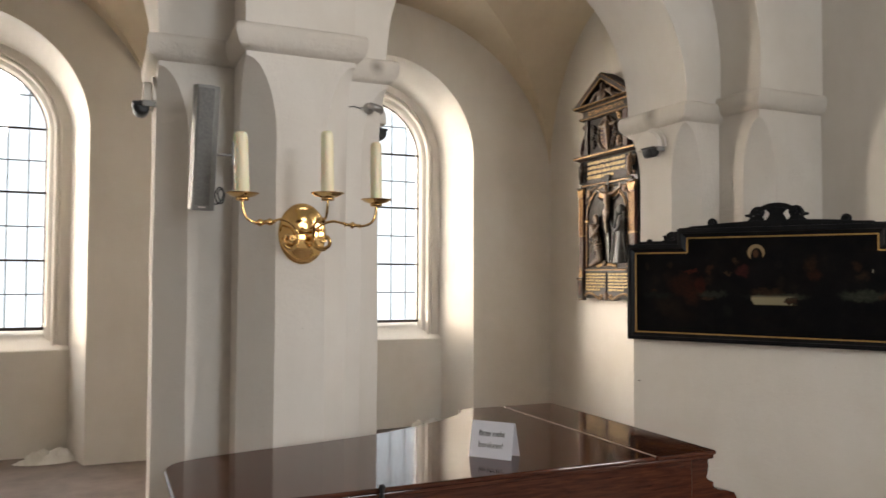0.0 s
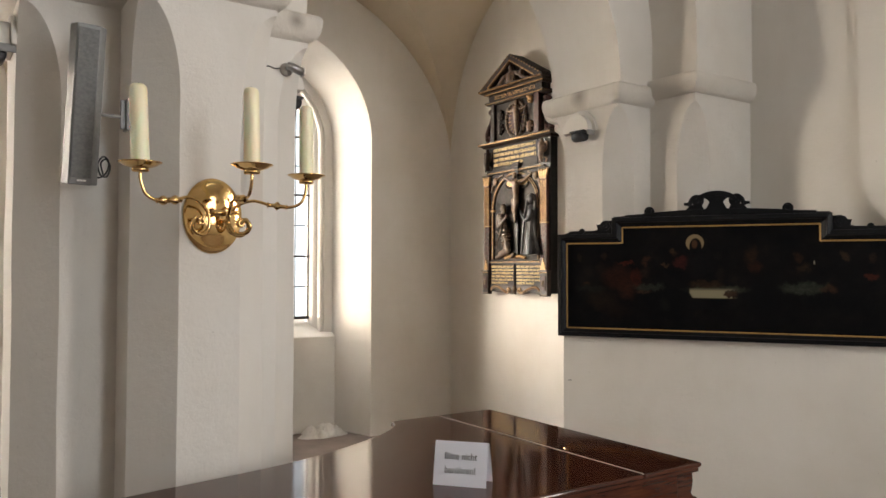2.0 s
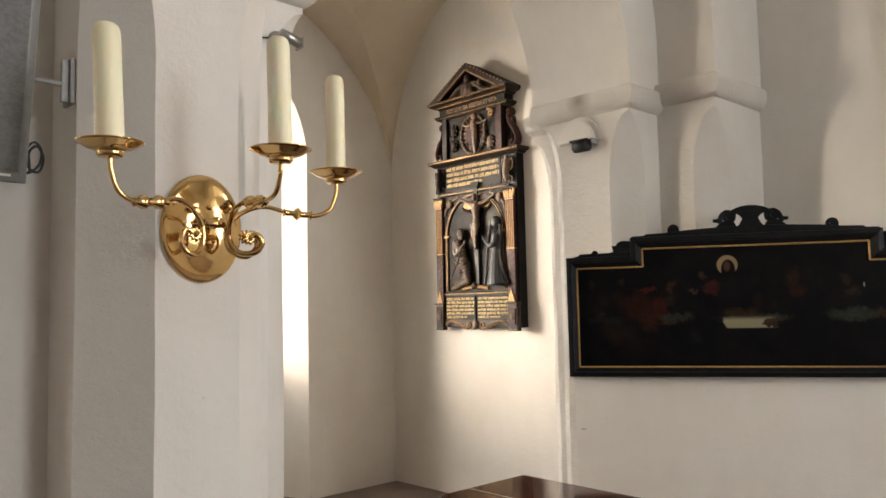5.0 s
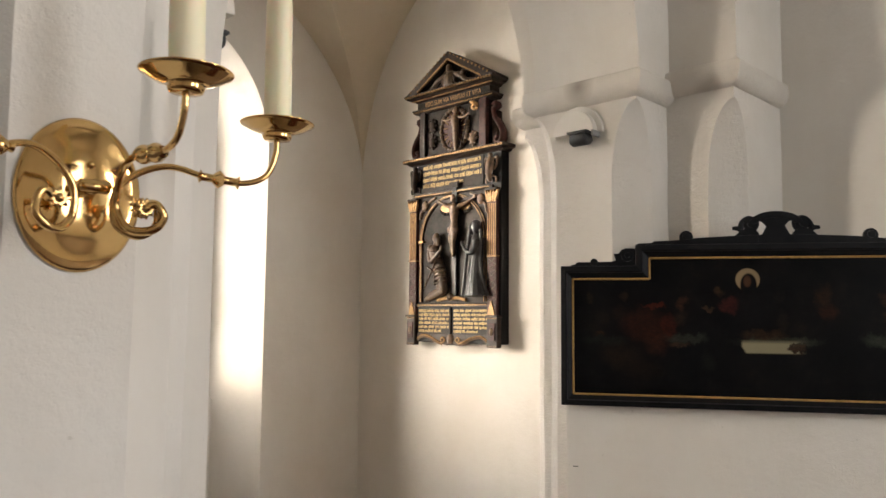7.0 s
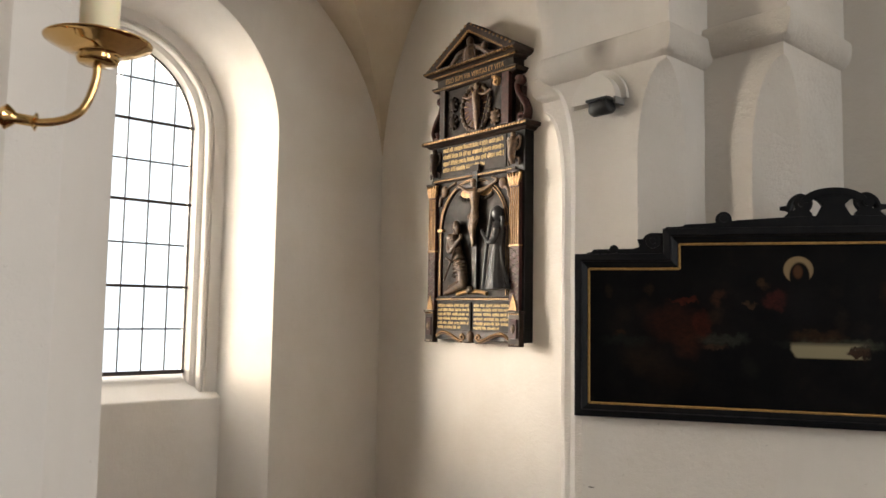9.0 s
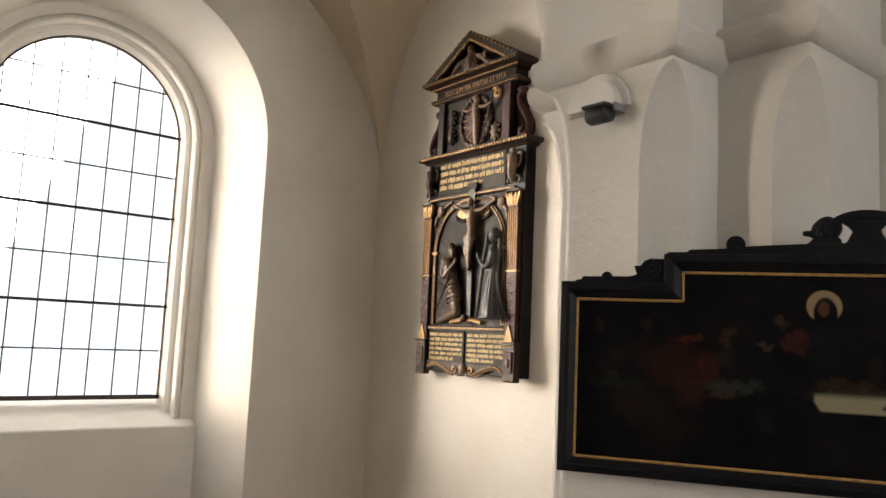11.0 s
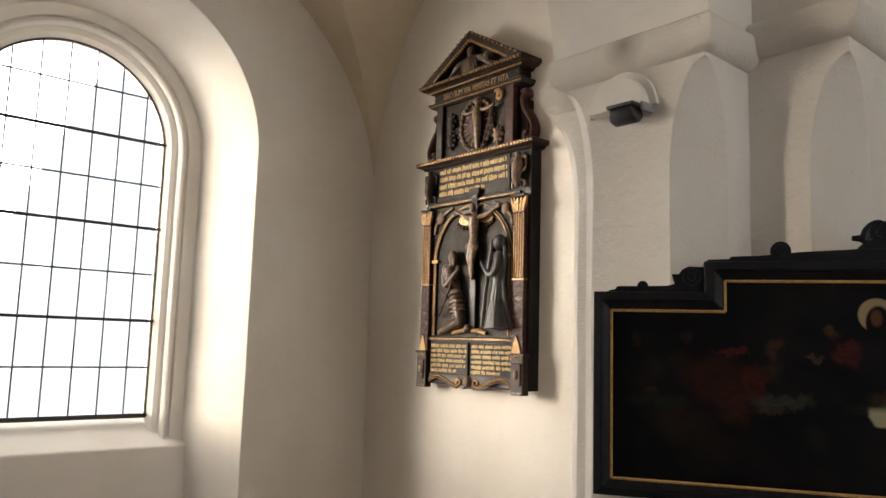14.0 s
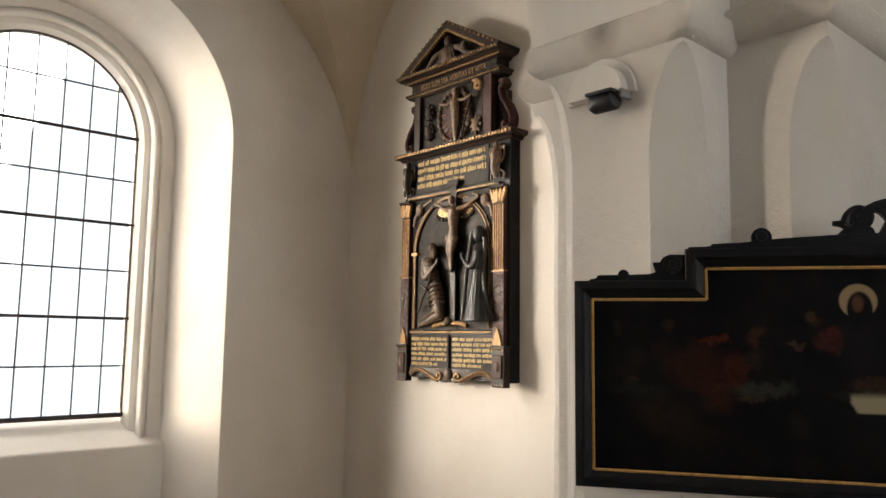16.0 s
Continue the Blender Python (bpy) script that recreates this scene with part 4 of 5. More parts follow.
    part("arch_line", tubed([(x * 1.04, B - 0.016, z if z < 2.3 else z + 0.012) for x, z in arch], 0.0035, 6), M_OLDGOLD, e)
    for s in (-1, 1):
        part("arch_impost", boxed(min(s * 0.335, s * 0.40), max(s * 0.335, s * 0.40), B - 0.03, B, 2.452, 2.472), M_OLDGOLD, e)
        bm = bmesh.new()
        ball(bm, (s * 0.325, B - 0.016, 2.775), 0.042, 12, 9, (0.9, 0.55, 1.1))
        tube(bm, curve_points([(s * 0.31, B - 0.012, 2.75), (s * 0.37, B - 0.014, 2.73), (s * 0.39, B - 0.012, 2.66)], 5), 0.014, 8)
        tube(bm, curve_points([(s * 0.29, B - 0.012, 2.80), (s * 0.24, B - 0.012, 2.82), (s * 0.20, B - 0.010, 2.835)], 5), 0.011, 8)
        fused(part("spandrel_carving", bm, M_BRONZE, e, "small brown carved spandrel ornament", True))
    # clouds behind the cross
    for s in (-1, 1):
        part("cloud_gilding", plated(arc_pts(s * 0.10 + 0.03, 2.735, 0.072, 0, 360, 18, 0.036)[:-1], B - 0.012, B - 0.002), M_OLDGOLD, e)
        bm = bmesh.new()
        for k in range(7):
            a = radians(180 + 26 * k)
            ball(bm, (0.03 + s * (0.10 + 0.078 * math.cos(a)), B - 0.014, 2.725 + 0.042 * math.sin(a)), 0.017, 8, 6, (1, 0.7, 1))
        fused(part("cloud_edge", bm, M_SLATE, e, "", True))
    soften(part("cross_post", boxed(0.006, 0.062, B - 0.030, B, 1.97, 2.90), M_BLACKWOOD, e), 0.003)
    soften(part("cross_beam", boxed(-0.19, 0.255, B - 0.024, B - 0.002, 2.775, 2.805), M_DARKWOOD, e), 0.003)
    soften(part("cross_board", boxed(-0.018, 0.082, B - 0.038, B - 0.028, 2.900, 2.945), M_SLATE, e), 0.002)
    # hanging form: chest, waist, cloth, two legs, raised arms
    bm = bmesh.new()
    tube(bm, curve_points([(0.012, B - 0.055, 2.755), (0.008, B - 0.062, 2.715), (0.004, B - 0.062, 2.665), (0.002, B - 0.056, 2.610), (0.0, B - 0.058, 2.560), (-0.004, B - 0.060, 2.53)], 5),
         list(np.interp(range(26), (0, 4, 9, 15, 20, 25), (0.022, 0.045, 0.042, 0.030, 0.037, 0.034))), 14)
    for sx, d in ((-1, 0.0), (1, -0.012)):
        tube(bm, curve_points([(sx * 0.020, B - 0.058, 2.55), (sx * 0.020 - 0.010, B - 0.066 + d, 2.465), (sx * 0.013 - 0.014, B - 0.056 + d, 2.41), (sx * 0.008 - 0.014, B - 0.048 + d, 2.345), (sx * 0.006 - 0.016, B - 0.054 + d, 2.315)], 5),
             list(np.interp(range(21), (0, 5, 9, 13, 17, 20), (0.027, 0.024, 0.017, 0.018, 0.011, 0.012))), 10)
        tube(bm, curve_points([(sx * 0.038 + 0.008, B - 0.056, 2.735), (sx * 0.090 + 0.008, B - 0.046, 2.742), (sx * 0.145 + 0.008, B - 0.040, 2.768), (sx * 0.200 + 0.008, B - 0.034, 2.795)], 5),
             list(np.interp(range(16), (0, 5, 8, 13, 15), (0.021, 0.015, 0.014, 0.009, 0.013))), 9)
        ball(bm, (sx * 0.210 + 0.008, B - 0.034, 2.800), 0.014, 8, 6)
    ball(bm, (0.000, B - 0.075, 2.800), 0.029, 14, 10, (0.85, 0.95, 1.25))
    tube(bm, [(0.006, B - 0.062, 2.755), (0.002, B - 0.068, 2.785)], 0.016, 10)
    for k in range(6):
        tube(bm, curve_points([(-0.042 + 0.017 * k, B - 0.070 + 0.010 * abs(k - 2.5) ** 1.2 * 0.6, 2.572 - 0.006 * k), (-0.040 + 0.016 * k, B - 0.088 + 0.006 * abs(k - 2.5), 2.545 - 0.006 * k), (-0.038 + 0.014 * k, B - 0.084 + 0.006 * abs(k - 2.5), 2.500 + 0.004 * k)], 4), 0.0095, 7)
    tube(bm, curve_points([(-0.036, B - 0.066, 2.560), (-0.066, B - 0.056, 2.552), (-0.072, B - 0.050, 2.520)], 4), 0.011, 7)
    shallow(bm, 0.052, B)
    fused(part("cross_carving", bm, M_BRONZE, e, "plain brown carved form on the cross", True), 0.0038)
    # kneeling armoured form
    bm = bmesh.new()
    tube(bm, curve_points([(-0.222, B - 0.040, 2.425), (-0.228, B - 0.052, 2.375), (-0.205, B - 0.056, 2.310), (-0.168, B - 0.052, 2.245), (-0.152, B - 0.056, 2.185), (-0.140, B - 0.060, 2.120)], 5),
         list(np.interp(range(26), (0, 5, 10, 15, 20, 25), (0.026, 0.054, 0.056, 0.040, 0.060, 0.052))), 14)
    tube(bm, curve_points([(-0.130, B - 0.070, 2.150), (-0.108, B - 0.074, 2.080), (-0.105, B - 0.066, 2.035), (-0.150, B - 0.056, 2.022), (-0.225, B - 0.046, 1.996), (-0.300, B - 0.036, 1.972), (-0.345, B - 0.034, 1.958)], 5),
         list(np.interp(range(31), (0, 6, 10, 15, 20, 25, 30), (0.046, 0.042, 0.036, 0.036, 0.032, 0.024, 0.020))), 12)
    tube(bm, curve_points([(-0.160, B - 0.046, 2.13), (-0.175, B - 0.040, 2.06), (-0.21, B - 0.034, 2.03), (-0.30, B - 0.026, 2.00)], 5), [0.040 - 0.0012 * i for i in range(16)], 10)
    ball(bm, (-0.206, B - 0.054, 2.480), 0.040, 14, 10, (0.92, 0.9, 1.22))
    ball(bm, (-0.178, B - 0.062, 2.452), 0.026, 12, 8, (0.8, 0.9, 1.5))
    tube(bm, [(-0.236, B - 0.050, 2.505), (-0.245, B - 0.046, 2.462)], 0.014, 8)
    tube(bm, [(-0.218, B - 0.046, 2.420), (-0.208, B - 0.052, 2.455)], 0.026, 10)
    tube(bm, curve_points([(-0.262, B - 0.064, 2.385), (-0.266, B - 0.082, 2.330), (-0.236, B - 0.098, 2.282), (-0.185, B - 0.104, 2.315), (-0.128, B - 0.098, 2.372)], 5),
         list(np.interp(range(21), (0, 5, 10, 16, 20), (0.032, 0.025, 0.022, 0.017, 0.013))), 10)
    ball(bm, (-0.118, B - 0.094, 2.390), 0.019, 10, 8, (0.8, 0.8, 1.3))
    ball(bm, (-0.262, B - 0.064, 2.392), 0.036, 12, 8)
    for k in range(5):
        z = 2.222 - 0.030 * k
        w = 0.058 + 0.004 * k
        c = Vector((-0.157 + 0.005 * k, B - 0.056, z))
        tube(bm, [c + Vector((w * math.cos(q), -0.060 * math.sin(q), 0.016 * math.cos(q))) for q in [math.pi * i / 9 for i in range(10)]], 0.0075, 7)
    for z in (2.36, 2.33, 2.30):
        tube(bm, [Vector((-0.216 + (2.36 - z) * 0.3 + 0.056 * math.cos(q), B - 0.054 - 0.055 * math.sin(q), z)) for q in [math.pi * i / 9 for i in range(10)]], 0.005, 6)
    shallow(bm, 0.05, B)
    fused(part("kneeling_carving", bm, M_DARKBRONZE, e, "plain brown carved kneeling form", True), 0.004)
    part("sword", tubed([(-0.318, B - 0.028, 2.055), (-0.215, B - 0.060, 2.170), (-0.105, B - 0.098, 2.292)], [0.005, 0.007, 0.008], 8), M_DARKBRONZE, e, "thin carved blade", True)
    part("sword_guard", tubed([(-0.220, B - 0.086, 2.236), (-0.145, B - 0.086, 2.192)], 0.008, 8), M_DARKBRONZE, e, "", True)
    # robed form with a long veil
    bm = bmesh.new()
    tube(bm, curve_points([(0.232, B - 0.040, 2.485), (0.246, B - 0.052, 2.430), (0.250, B - 0.056, 2.350), (0.246, B - 0.054, 2.270), (0.240, B - 0.056, 2.170), (0.242, B - 0.058, 2.075), (0.246, B - 0.056, 1.985)], 5),
         list(np.interp(range(31), (0, 5, 10, 15, 20, 25, 30), (0.032, 0.060, 0.058, 0.052, 0.066, 0.090, 0.108))), 16)
    ball(bm, (0.238, B - 0.056, 2.545), 0.052, 14, 10, (0.95, 0.9, 1.12))
    ball(bm, (0.200, B - 0.068, 2.520), 0.030, 12, 8, (0.8, 0.9, 1.35))
    tube(bm, curve_points([(0.200, B - 0.086, 2.560), (0.196, B - 0.100, 2.470), (0.190, B - 0.116, 2.380), (0.180, B - 0.122, 2.270), (0.165, B - 0.124, 2.150), (0.140, B - 0.118, 1.985)], 5), 0.015, 8)
    tube(bm, curve_points([(0.270, B - 0.100, 2.430), (0.262, B - 0.118, 2.365), (0.222, B - 0.132, 2.330), (0.165, B - 0.124, 2.365), (0.128, B - 0.110, 2.400)], 5),
         list(np.interp(range(21), (0, 5, 10, 16, 20), (0.028, 0.024, 0.020, 0.014, 0.012))), 10)
    ball(bm, (0.118, B - 0.106, 2.412), 0.017, 10, 8, (0.8, 0.8, 1.3))
    for k in range(7):
        f = (k - 3) / 3
        y = 0.012 * abs(f) ** 2
        tube(bm, curve_points([(0.246 + 0.046 * f, B - 0.100 + 2.6 * y, 2.330), (0.240 + 0.050 * f, B - 0.108 + 3 * y, 2.220), (0.240 + 0.072 * f, B - 0.130 + 4 * y, 2.100), (0.243 + 0.105 * f, B - 0.150 + 5 * y, 1.985)], 4),
             [0.008 + 0.0005 * i for i in range(13)], 7)
    tube(bm, curve_points([(0.292, B - 0.060, 2.520), (0.300, B - 0.066, 2.430), (0.292, B - 0.070, 2.330), (0.298, B - 0.070, 2.220), (0.330, B - 0.062, 2.080), (0.362, B - 0.050, 1.985)], 5), 0.017, 8)
    shallow(bm, 0.062, B)
    fused(part("robed_carving", bm, M_ROBE, e, "plain dark grey carved robed form", True), 0.004)
    bm = bmesh.new()
    ball(bm, (0.012, B - 0.045, 1.985), 0.030, 12, 8, (1, 0.8, 1))
    ball(bm, (0.006, B - 0.058, 1.965), 0.018, 10, 8)
    fused(part("foot_boss", bm, M_DARKBRONZE, e, "", True), 0.004)
    bm = bmesh.new()
    tube(bm, curve_points([(-0.16, B - 0.02, 1.955), (-0.05, B - 0.025, 1.972), (0.0, B - 0.03, 1.965), (0.08, B - 0.025, 1.972), (0.17, B - 0.02, 1.955)], 5), 0.016, 8)
    part("gilt_ground", bm, M_OLDGOLD, e)
    # band, upper writing panel with side carvings
    part("relief_fillet", moulding(-0.47, 0.44, ((0.014 - B, 2.852), (0.026 - B, 2.858), (0.026 - B, 2.874), (0.012 - B, 2.882)), B + 0.01), M_DARKWOOD, e)
    part("fillet_dentil_row", dentils(-0.45, 0.42, 2.866, B - 0.024, 46, 0.010, 0.012, 0.006), M_OLDGOLD, e)
    soften(part("writing_panel", boxed(-0.375, 0.345, B - 0.008, B + 0.01, 2.895, 3.145), M_SLATE, e), 0.003)
    part("lettering", stroke_lines(rng, -0.36, 0.325, 2.925, 3.140, 4, B - 0.008, 0.72), M_IVORYPAINT, e, "gilt bars of unreadable writing")
    for x, mat in ((-0.445, M_DARKWOOD), (0.435, M_BRONZE)):
        bm = bmesh.new()
        tube(bm, curve_points([(x, B - 0.025, 3.10), (x + 0.008, B - 0.04, 3.04), (x - 0.006, B - 0.04, 2.97), (x, B - 0.025, 2.90)], 5), list(np.interp(range(16), (0, 4, 9, 15), (0.022, 0.036, 0.030, 0.018))), 10)
        ball(bm, (x, B - 0.03, 3.118), 0.022, 10, 8)
        for s in (-1, 1):
            tube(bm, curve_points([(x + s * 0.02, B - 0.02, 3.08), (x + s * 0.06, B - 0.02, 3.10), (x + s * 0.055, B - 0.018, 3.03), (x + s * 0.03, B - 0.02, 3.0)], 4), 0.010, 6)
            tube(bm, curve_points([(x + s * 0.02, B - 0.02, 2.95), (x + s * 0.055, B - 0.018, 2.93), (x + s * 0.05, B - 0.018, 2.89)], 4), 0.009, 6)
        fused(part("side_carving", bm, mat, e, "small carved side ornament", True))
    # middle cornice

    soften(part("cornice", moulding(-0.52, 0.54, ((0.10, 3.146), (0.115, 3.150), (0.128, 3.166), (0.155, 3.172), (0.160, 3.196), (0.150, 3.204), (0.12, 3.208)), 0.0), M_DARKWOOD, e), 0.003)
    part("cornice_dentil_row", dentils(-0.575, 0.595, 3.184, -0.157, 40, 0.017, 0.016, 0.008), M_RIBGOLD, e, "row of worn gilt blocks")
    # attic: frame, ring of clouds, plain standing form, side scrolls
    for x0, x1 in ((-0.395, -0.33), (0.31, 0.385)):
        soften(part("attic_post", boxed(x0, x1, B - 0.03, B + 0.01, 3.208, 3.62), M_REDWOOD if x0 > 0 else M_DARKWOOD, e), 0.005)
    part("glory_ground", plated(arc_pts(0.02, 3.40, 0.140, 0, 360, 28, 0.165)[:-1], B - 0.012, B), M_REDWOOD, e)
    bm = bmesh.new()
    for k in range(26):
        a = 6.2832 * k / 26
        ball(bm, (0.02 + 0.155 * math.cos(a), B - 0.016, 3.40 + 0.18 * math.sin(a)), 0.022, 8, 6, (1, 0.8, 1))
    fused(part("cloud_ring", bm, M_DARKBRONZE, e, "grey carved ring of clouds", True))
    bm = bmesh.new()
    for k in range(18):
        a = 6.2832 * (k + 0.5) / 18
        tube(bm, [(0.02 + 0.085 * math.cos(a), B - 0.016, 3.40 + 0.11 * math.sin(a)), (0.02 + 0.130 * math.cos(a), B - 0.018, 3.40 + 0.155 * math.sin(a))], 0.004, 5)
    part("glory", bm, M_OLDGOLD, e)
    bm = bmesh.new()
    tube(bm, curve_points([(0.0, B - 0.05, 3.52), (0.0, B - 0.06, 3.46), (0.004, B - 0.055, 3.38), (0.0, B - 0.05, 3.30), (0.0, B - 0.04, 3.22)], 5), list(np.interp(range(21), (0, 4, 9, 13, 20), (0.022, 0.036, 0.032, 0.028, 0.018))), 10)
    for s in (-1, 1):
        tube(bm, curve_points([(s * 0.025, B - 0.05, 3.495), (s * 0.09, B - 0.055, 3.480), (s * 0.16, B - 0.05, 3.502)], 5), 0.012, 8)
    ball(bm, (0.0, B - 0.05, 3.555), 0.030, 12, 9, (0.9, 0.9, 1.15))
    shallow(bm, 0.055, B)
    fused(part("attic_carving", bm, M_BRONZE, e, "plain brown carved standing form", True))
    part("staff", tubed([(0.11, B - 0.035, 3.24), (0.23, B - 0.04, 3.60)], 0.006, 6), M_DARKWOOD, e)
    bm = bmesh.new()
    tube(bm, curve_points([(0.225, B - 0.04, 3.590), (0.270, B - 0.04, 3.580), (0.245, B - 0.04, 3.545), (0.285, B - 0.04, 3.525), (0.29, B - 0.04, 3.57), (0.25, B - 0.04, 3.56)], 4), 0.015, 6)
    part("pennant", bm, M_OLDGOLD, e, "", True)
    for x, z, mt in ((-0.24, 3.33, M_DARKWOOD), (-0.24, 3.47, M_DARKWOOD), (0.235, 3.29, M_BRONZE)):
        bm = bmesh.new()
        ball(bm, (x, B - 0.02, z), 0.04, 12, 8, (0.85, 0.6, 1.25))
        for k in range(8):
            a = 0.785 * k
            ball(bm, (x + 0.045 * math.cos(a), B - 0.015, z + 0.055 * math.sin(a)), 0.014, 8, 6)
        fused(part("shield_carving", bm, mt, e, "small carved shield", True))
    for s, xc in ((-1, -0.40), (1, 0.39)):
        line = [(xc + s * 0.03, -0.05, 3.545), (xc + s * 0.055, -0.05, 3.56), (xc + s * 0.06, -0.05, 3.53), (xc + s * 0.03, -0.05, 3.51), (xc + s * 0.045, -0.05, 3.44), (xc + s * 0.09, -0.05, 3.38),
                (xc + s * 0.125, -0.05, 3.30), (xc + s * 0.11, -0.05, 3.235), (xc + s * 0.065, -0.05, 3.23), (xc + s * 0.06, -0.05, 3.265), (xc + s * 0.085, -0.05, 3.275)]
        bm = tubed(curve_points(line, 5), 0.021, 8)
        bmesh.ops.scale(bm, vec=(1, 2.2, 1), space=Matrix.Translation((0, 0.05, 0)), verts=bm.verts[:])
        part("side_scroll", bm, M_REDWOOD, e, "dull red carved side scroll", True)
        soften(part("scroll_back", boxed(min(xc, xc + s * 0.07), max(xc, xc + s * 0.07), -0.06, 0, 3.21, 3.50), M_DARKWOOD, e), 0.01)
    # frieze with its motto, top cornice, pediment
    soften(part("frieze_moulding", moulding(-0.435, 0.43, ((0.10, 3.60), (0.125, 3.606), (0.135, 3.622), (0.145, 3.628), (0.14, 3.64)), 0.0), M_DARKWOOD, e), 0.003)
    part("frieze_dentil_row", dentils(-0.47, 0.465, 3.617, -0.136, 44, 0.010, 0.010, 0.006), M_OLDGOLD, e)
    part("frieze", boxed(-0.43, 0.425, -0.118, 0, 3.635, 3.71), M_SLATE, e)
    cu = bpy.data.curves.new("motto", "FONT")
    cu.body, cu.size, cu.align_x, cu.align_y, cu.extrude = "EGO SUM VIA VERITAS ET VITA", 0.058, "CENTER", "CENTER", 0.001
    tmp = new("motto", cu)
    bpy.context.view_layer.update()
    me = bpy.data.meshes.new_from_object(tmp.evaluated_get(bpy.context.evaluated_depsgraph_get()))
    bpy.data.objects.remove(tmp)
    ob = part("motto", me, M_OLDGOLD, e, "worn gilt carved motto letters")
    ob.matrix_basis = pose(0.0, -0.1195, 3.671, 90, 0, 0) @ Matrix.Diagonal((0.82, 1, 1, 1))
    soften(part("cornice", moulding(-0.425, 0.435, ((0.12, 3.702), (0.135, 3.706), (0.15, 3.722), (0.185, 3.728), (0.205, 3.742), (0.21, 3.762), (0.16, 3.768)), 0.0), M_DARKWOOD, e), 0.003)
    part("cornice_dentil_row", dentils(-0.47, 0.48, 3.716, -0.150, 50, 0.010, 0.011, 0.008), M_RIBGOLD, e)
    bm = bmesh.new()
    for k in range(34):
        ball(bm, (-0.50 + 1.01 * (k + 0.5) / 34, -0.207, 3.746), 0.0112, 8, 6)
    part("bead_row", bm, M_OLDGOLD, e, "row of worn gilt beads", True)
    part("pediment_ground", plated([(-0.42, 3.765), (0.43, 3.765), (0.005, 4.01)], -0.11, 0.0), M_DARKWOOD, e)
    for s in (-1, 1):
        x0 = 0.005 + s * 0.525
        out = [(x0, 3.766), (x0 - s * 0.13, 3.766), (0.005, 3.995), (0.005, 4.068)]
        soften(part("raking_cornice", plated(out if s > 0 else out[::-1], -0.19, 0.0), M_DARKWOOD, e), 0.005)
        d = Vector((-s * 0.46, 0, 0.272))
        bm, bm2 = bmesh.new(), bmesh.new()
        for k in range(11):
            p = Vector((x0 - s * 0.055, -0.192, 3.785)) + d * ((k + 0.4) / 11)
            ball(bm, p, 0.0105, 8, 6, (1, 0.6, 1))
        for k in range(18):
            p = Vector((x0 - s * 0.150, -0.192, 3.778)) + Vector((-s * 0.375, 0, 0.222)) * ((k + 0.5) / 18)
            box(bm2, p.x - 0.006, p.x + 0.006, p.y, p.y + 0.02, p.z - 0.008, p.z + 0.008)
        part("raking_bead_row", bm, M_OLDGOLD, e, "", True)
        part("raking_dentil_row", bm2, M_RIBGOLD, e)
    bm = bmesh.new()
    tube(bm, curve_points([(0.0, -0.12, 3.775), (0.005, -0.135, 3.82), (0.0, -0.135, 3.865), (-0.005, -0.13, 3.90)], 5), list(np.interp(range(16), (0, 5, 10, 15), (0.085, 0.072, 0.058, 0.026))), 14)
    ball(bm, (-0.012, -0.15, 3.925), 0.034, 12, 9, (0.9, 0.9, 1.2))
    for s in (-1, 1):
        tube(bm, curve_points([(s * 0.05, -0.14, 3.865), (s * 0.12, -0.16, 3.845), (s * 0.19, -0.15, 3.80 - 0.01 * s), (s * 0.25, -0.13, 3.785)], 5), list(np.interp(range(16), (0, 8, 15), (0.026, 0.022, 0.014))), 9)
    for k in range(9):
        x = -0.07 + 0.0175 * k
        tube(bm, [(x * 0.7, -0.185 + 0.6 * abs(x) ** 1.4, 3.872), (x, -0.198 + 0.8 * abs(x) ** 1.4, 3.825), (x * 1.15, -0.195 + 0.9 * abs(x) ** 1.4, 3.775)], 0.0055, 6)
    ball(bm, (0.165, -0.16, 3.852), 0.028, 10, 8)
    fused(part("pediment_carving", bm, M_DARKBRONZE, e, "plain brown carved form in the pediment", True))
    # long crack down the board
    part("crack", tubed([(0.058, B - 0.006, 1.93), (0.052, B - 0.0065, 2.3), (0.06, B - 0.006, 2.7), (0.055, B - 0.0095, 3.13)], 0.003, 5), M_INK, e)


epitaph()
for _o in list(bpy.data.objects):
    if _o.parent and _o.parent.name == "epitaph" and _o.name.split(".")[0] in ("lettering", "fillet_dentil_row", "pedestal_dentil_row", "pedestal_foot", "cornice_dentil_row", "frieze_dentil_row", "bead_row", "raking_bead_row", "raking_dentil_row", "glory"):
        tagged(_o, kind="stuff")

M_DULLNICKEL = painted("dull_nickel", (0.20, 0.195, 0.185), (0.27, 0.26, 0.25), 30, 0.45, 0.6, 0.1)


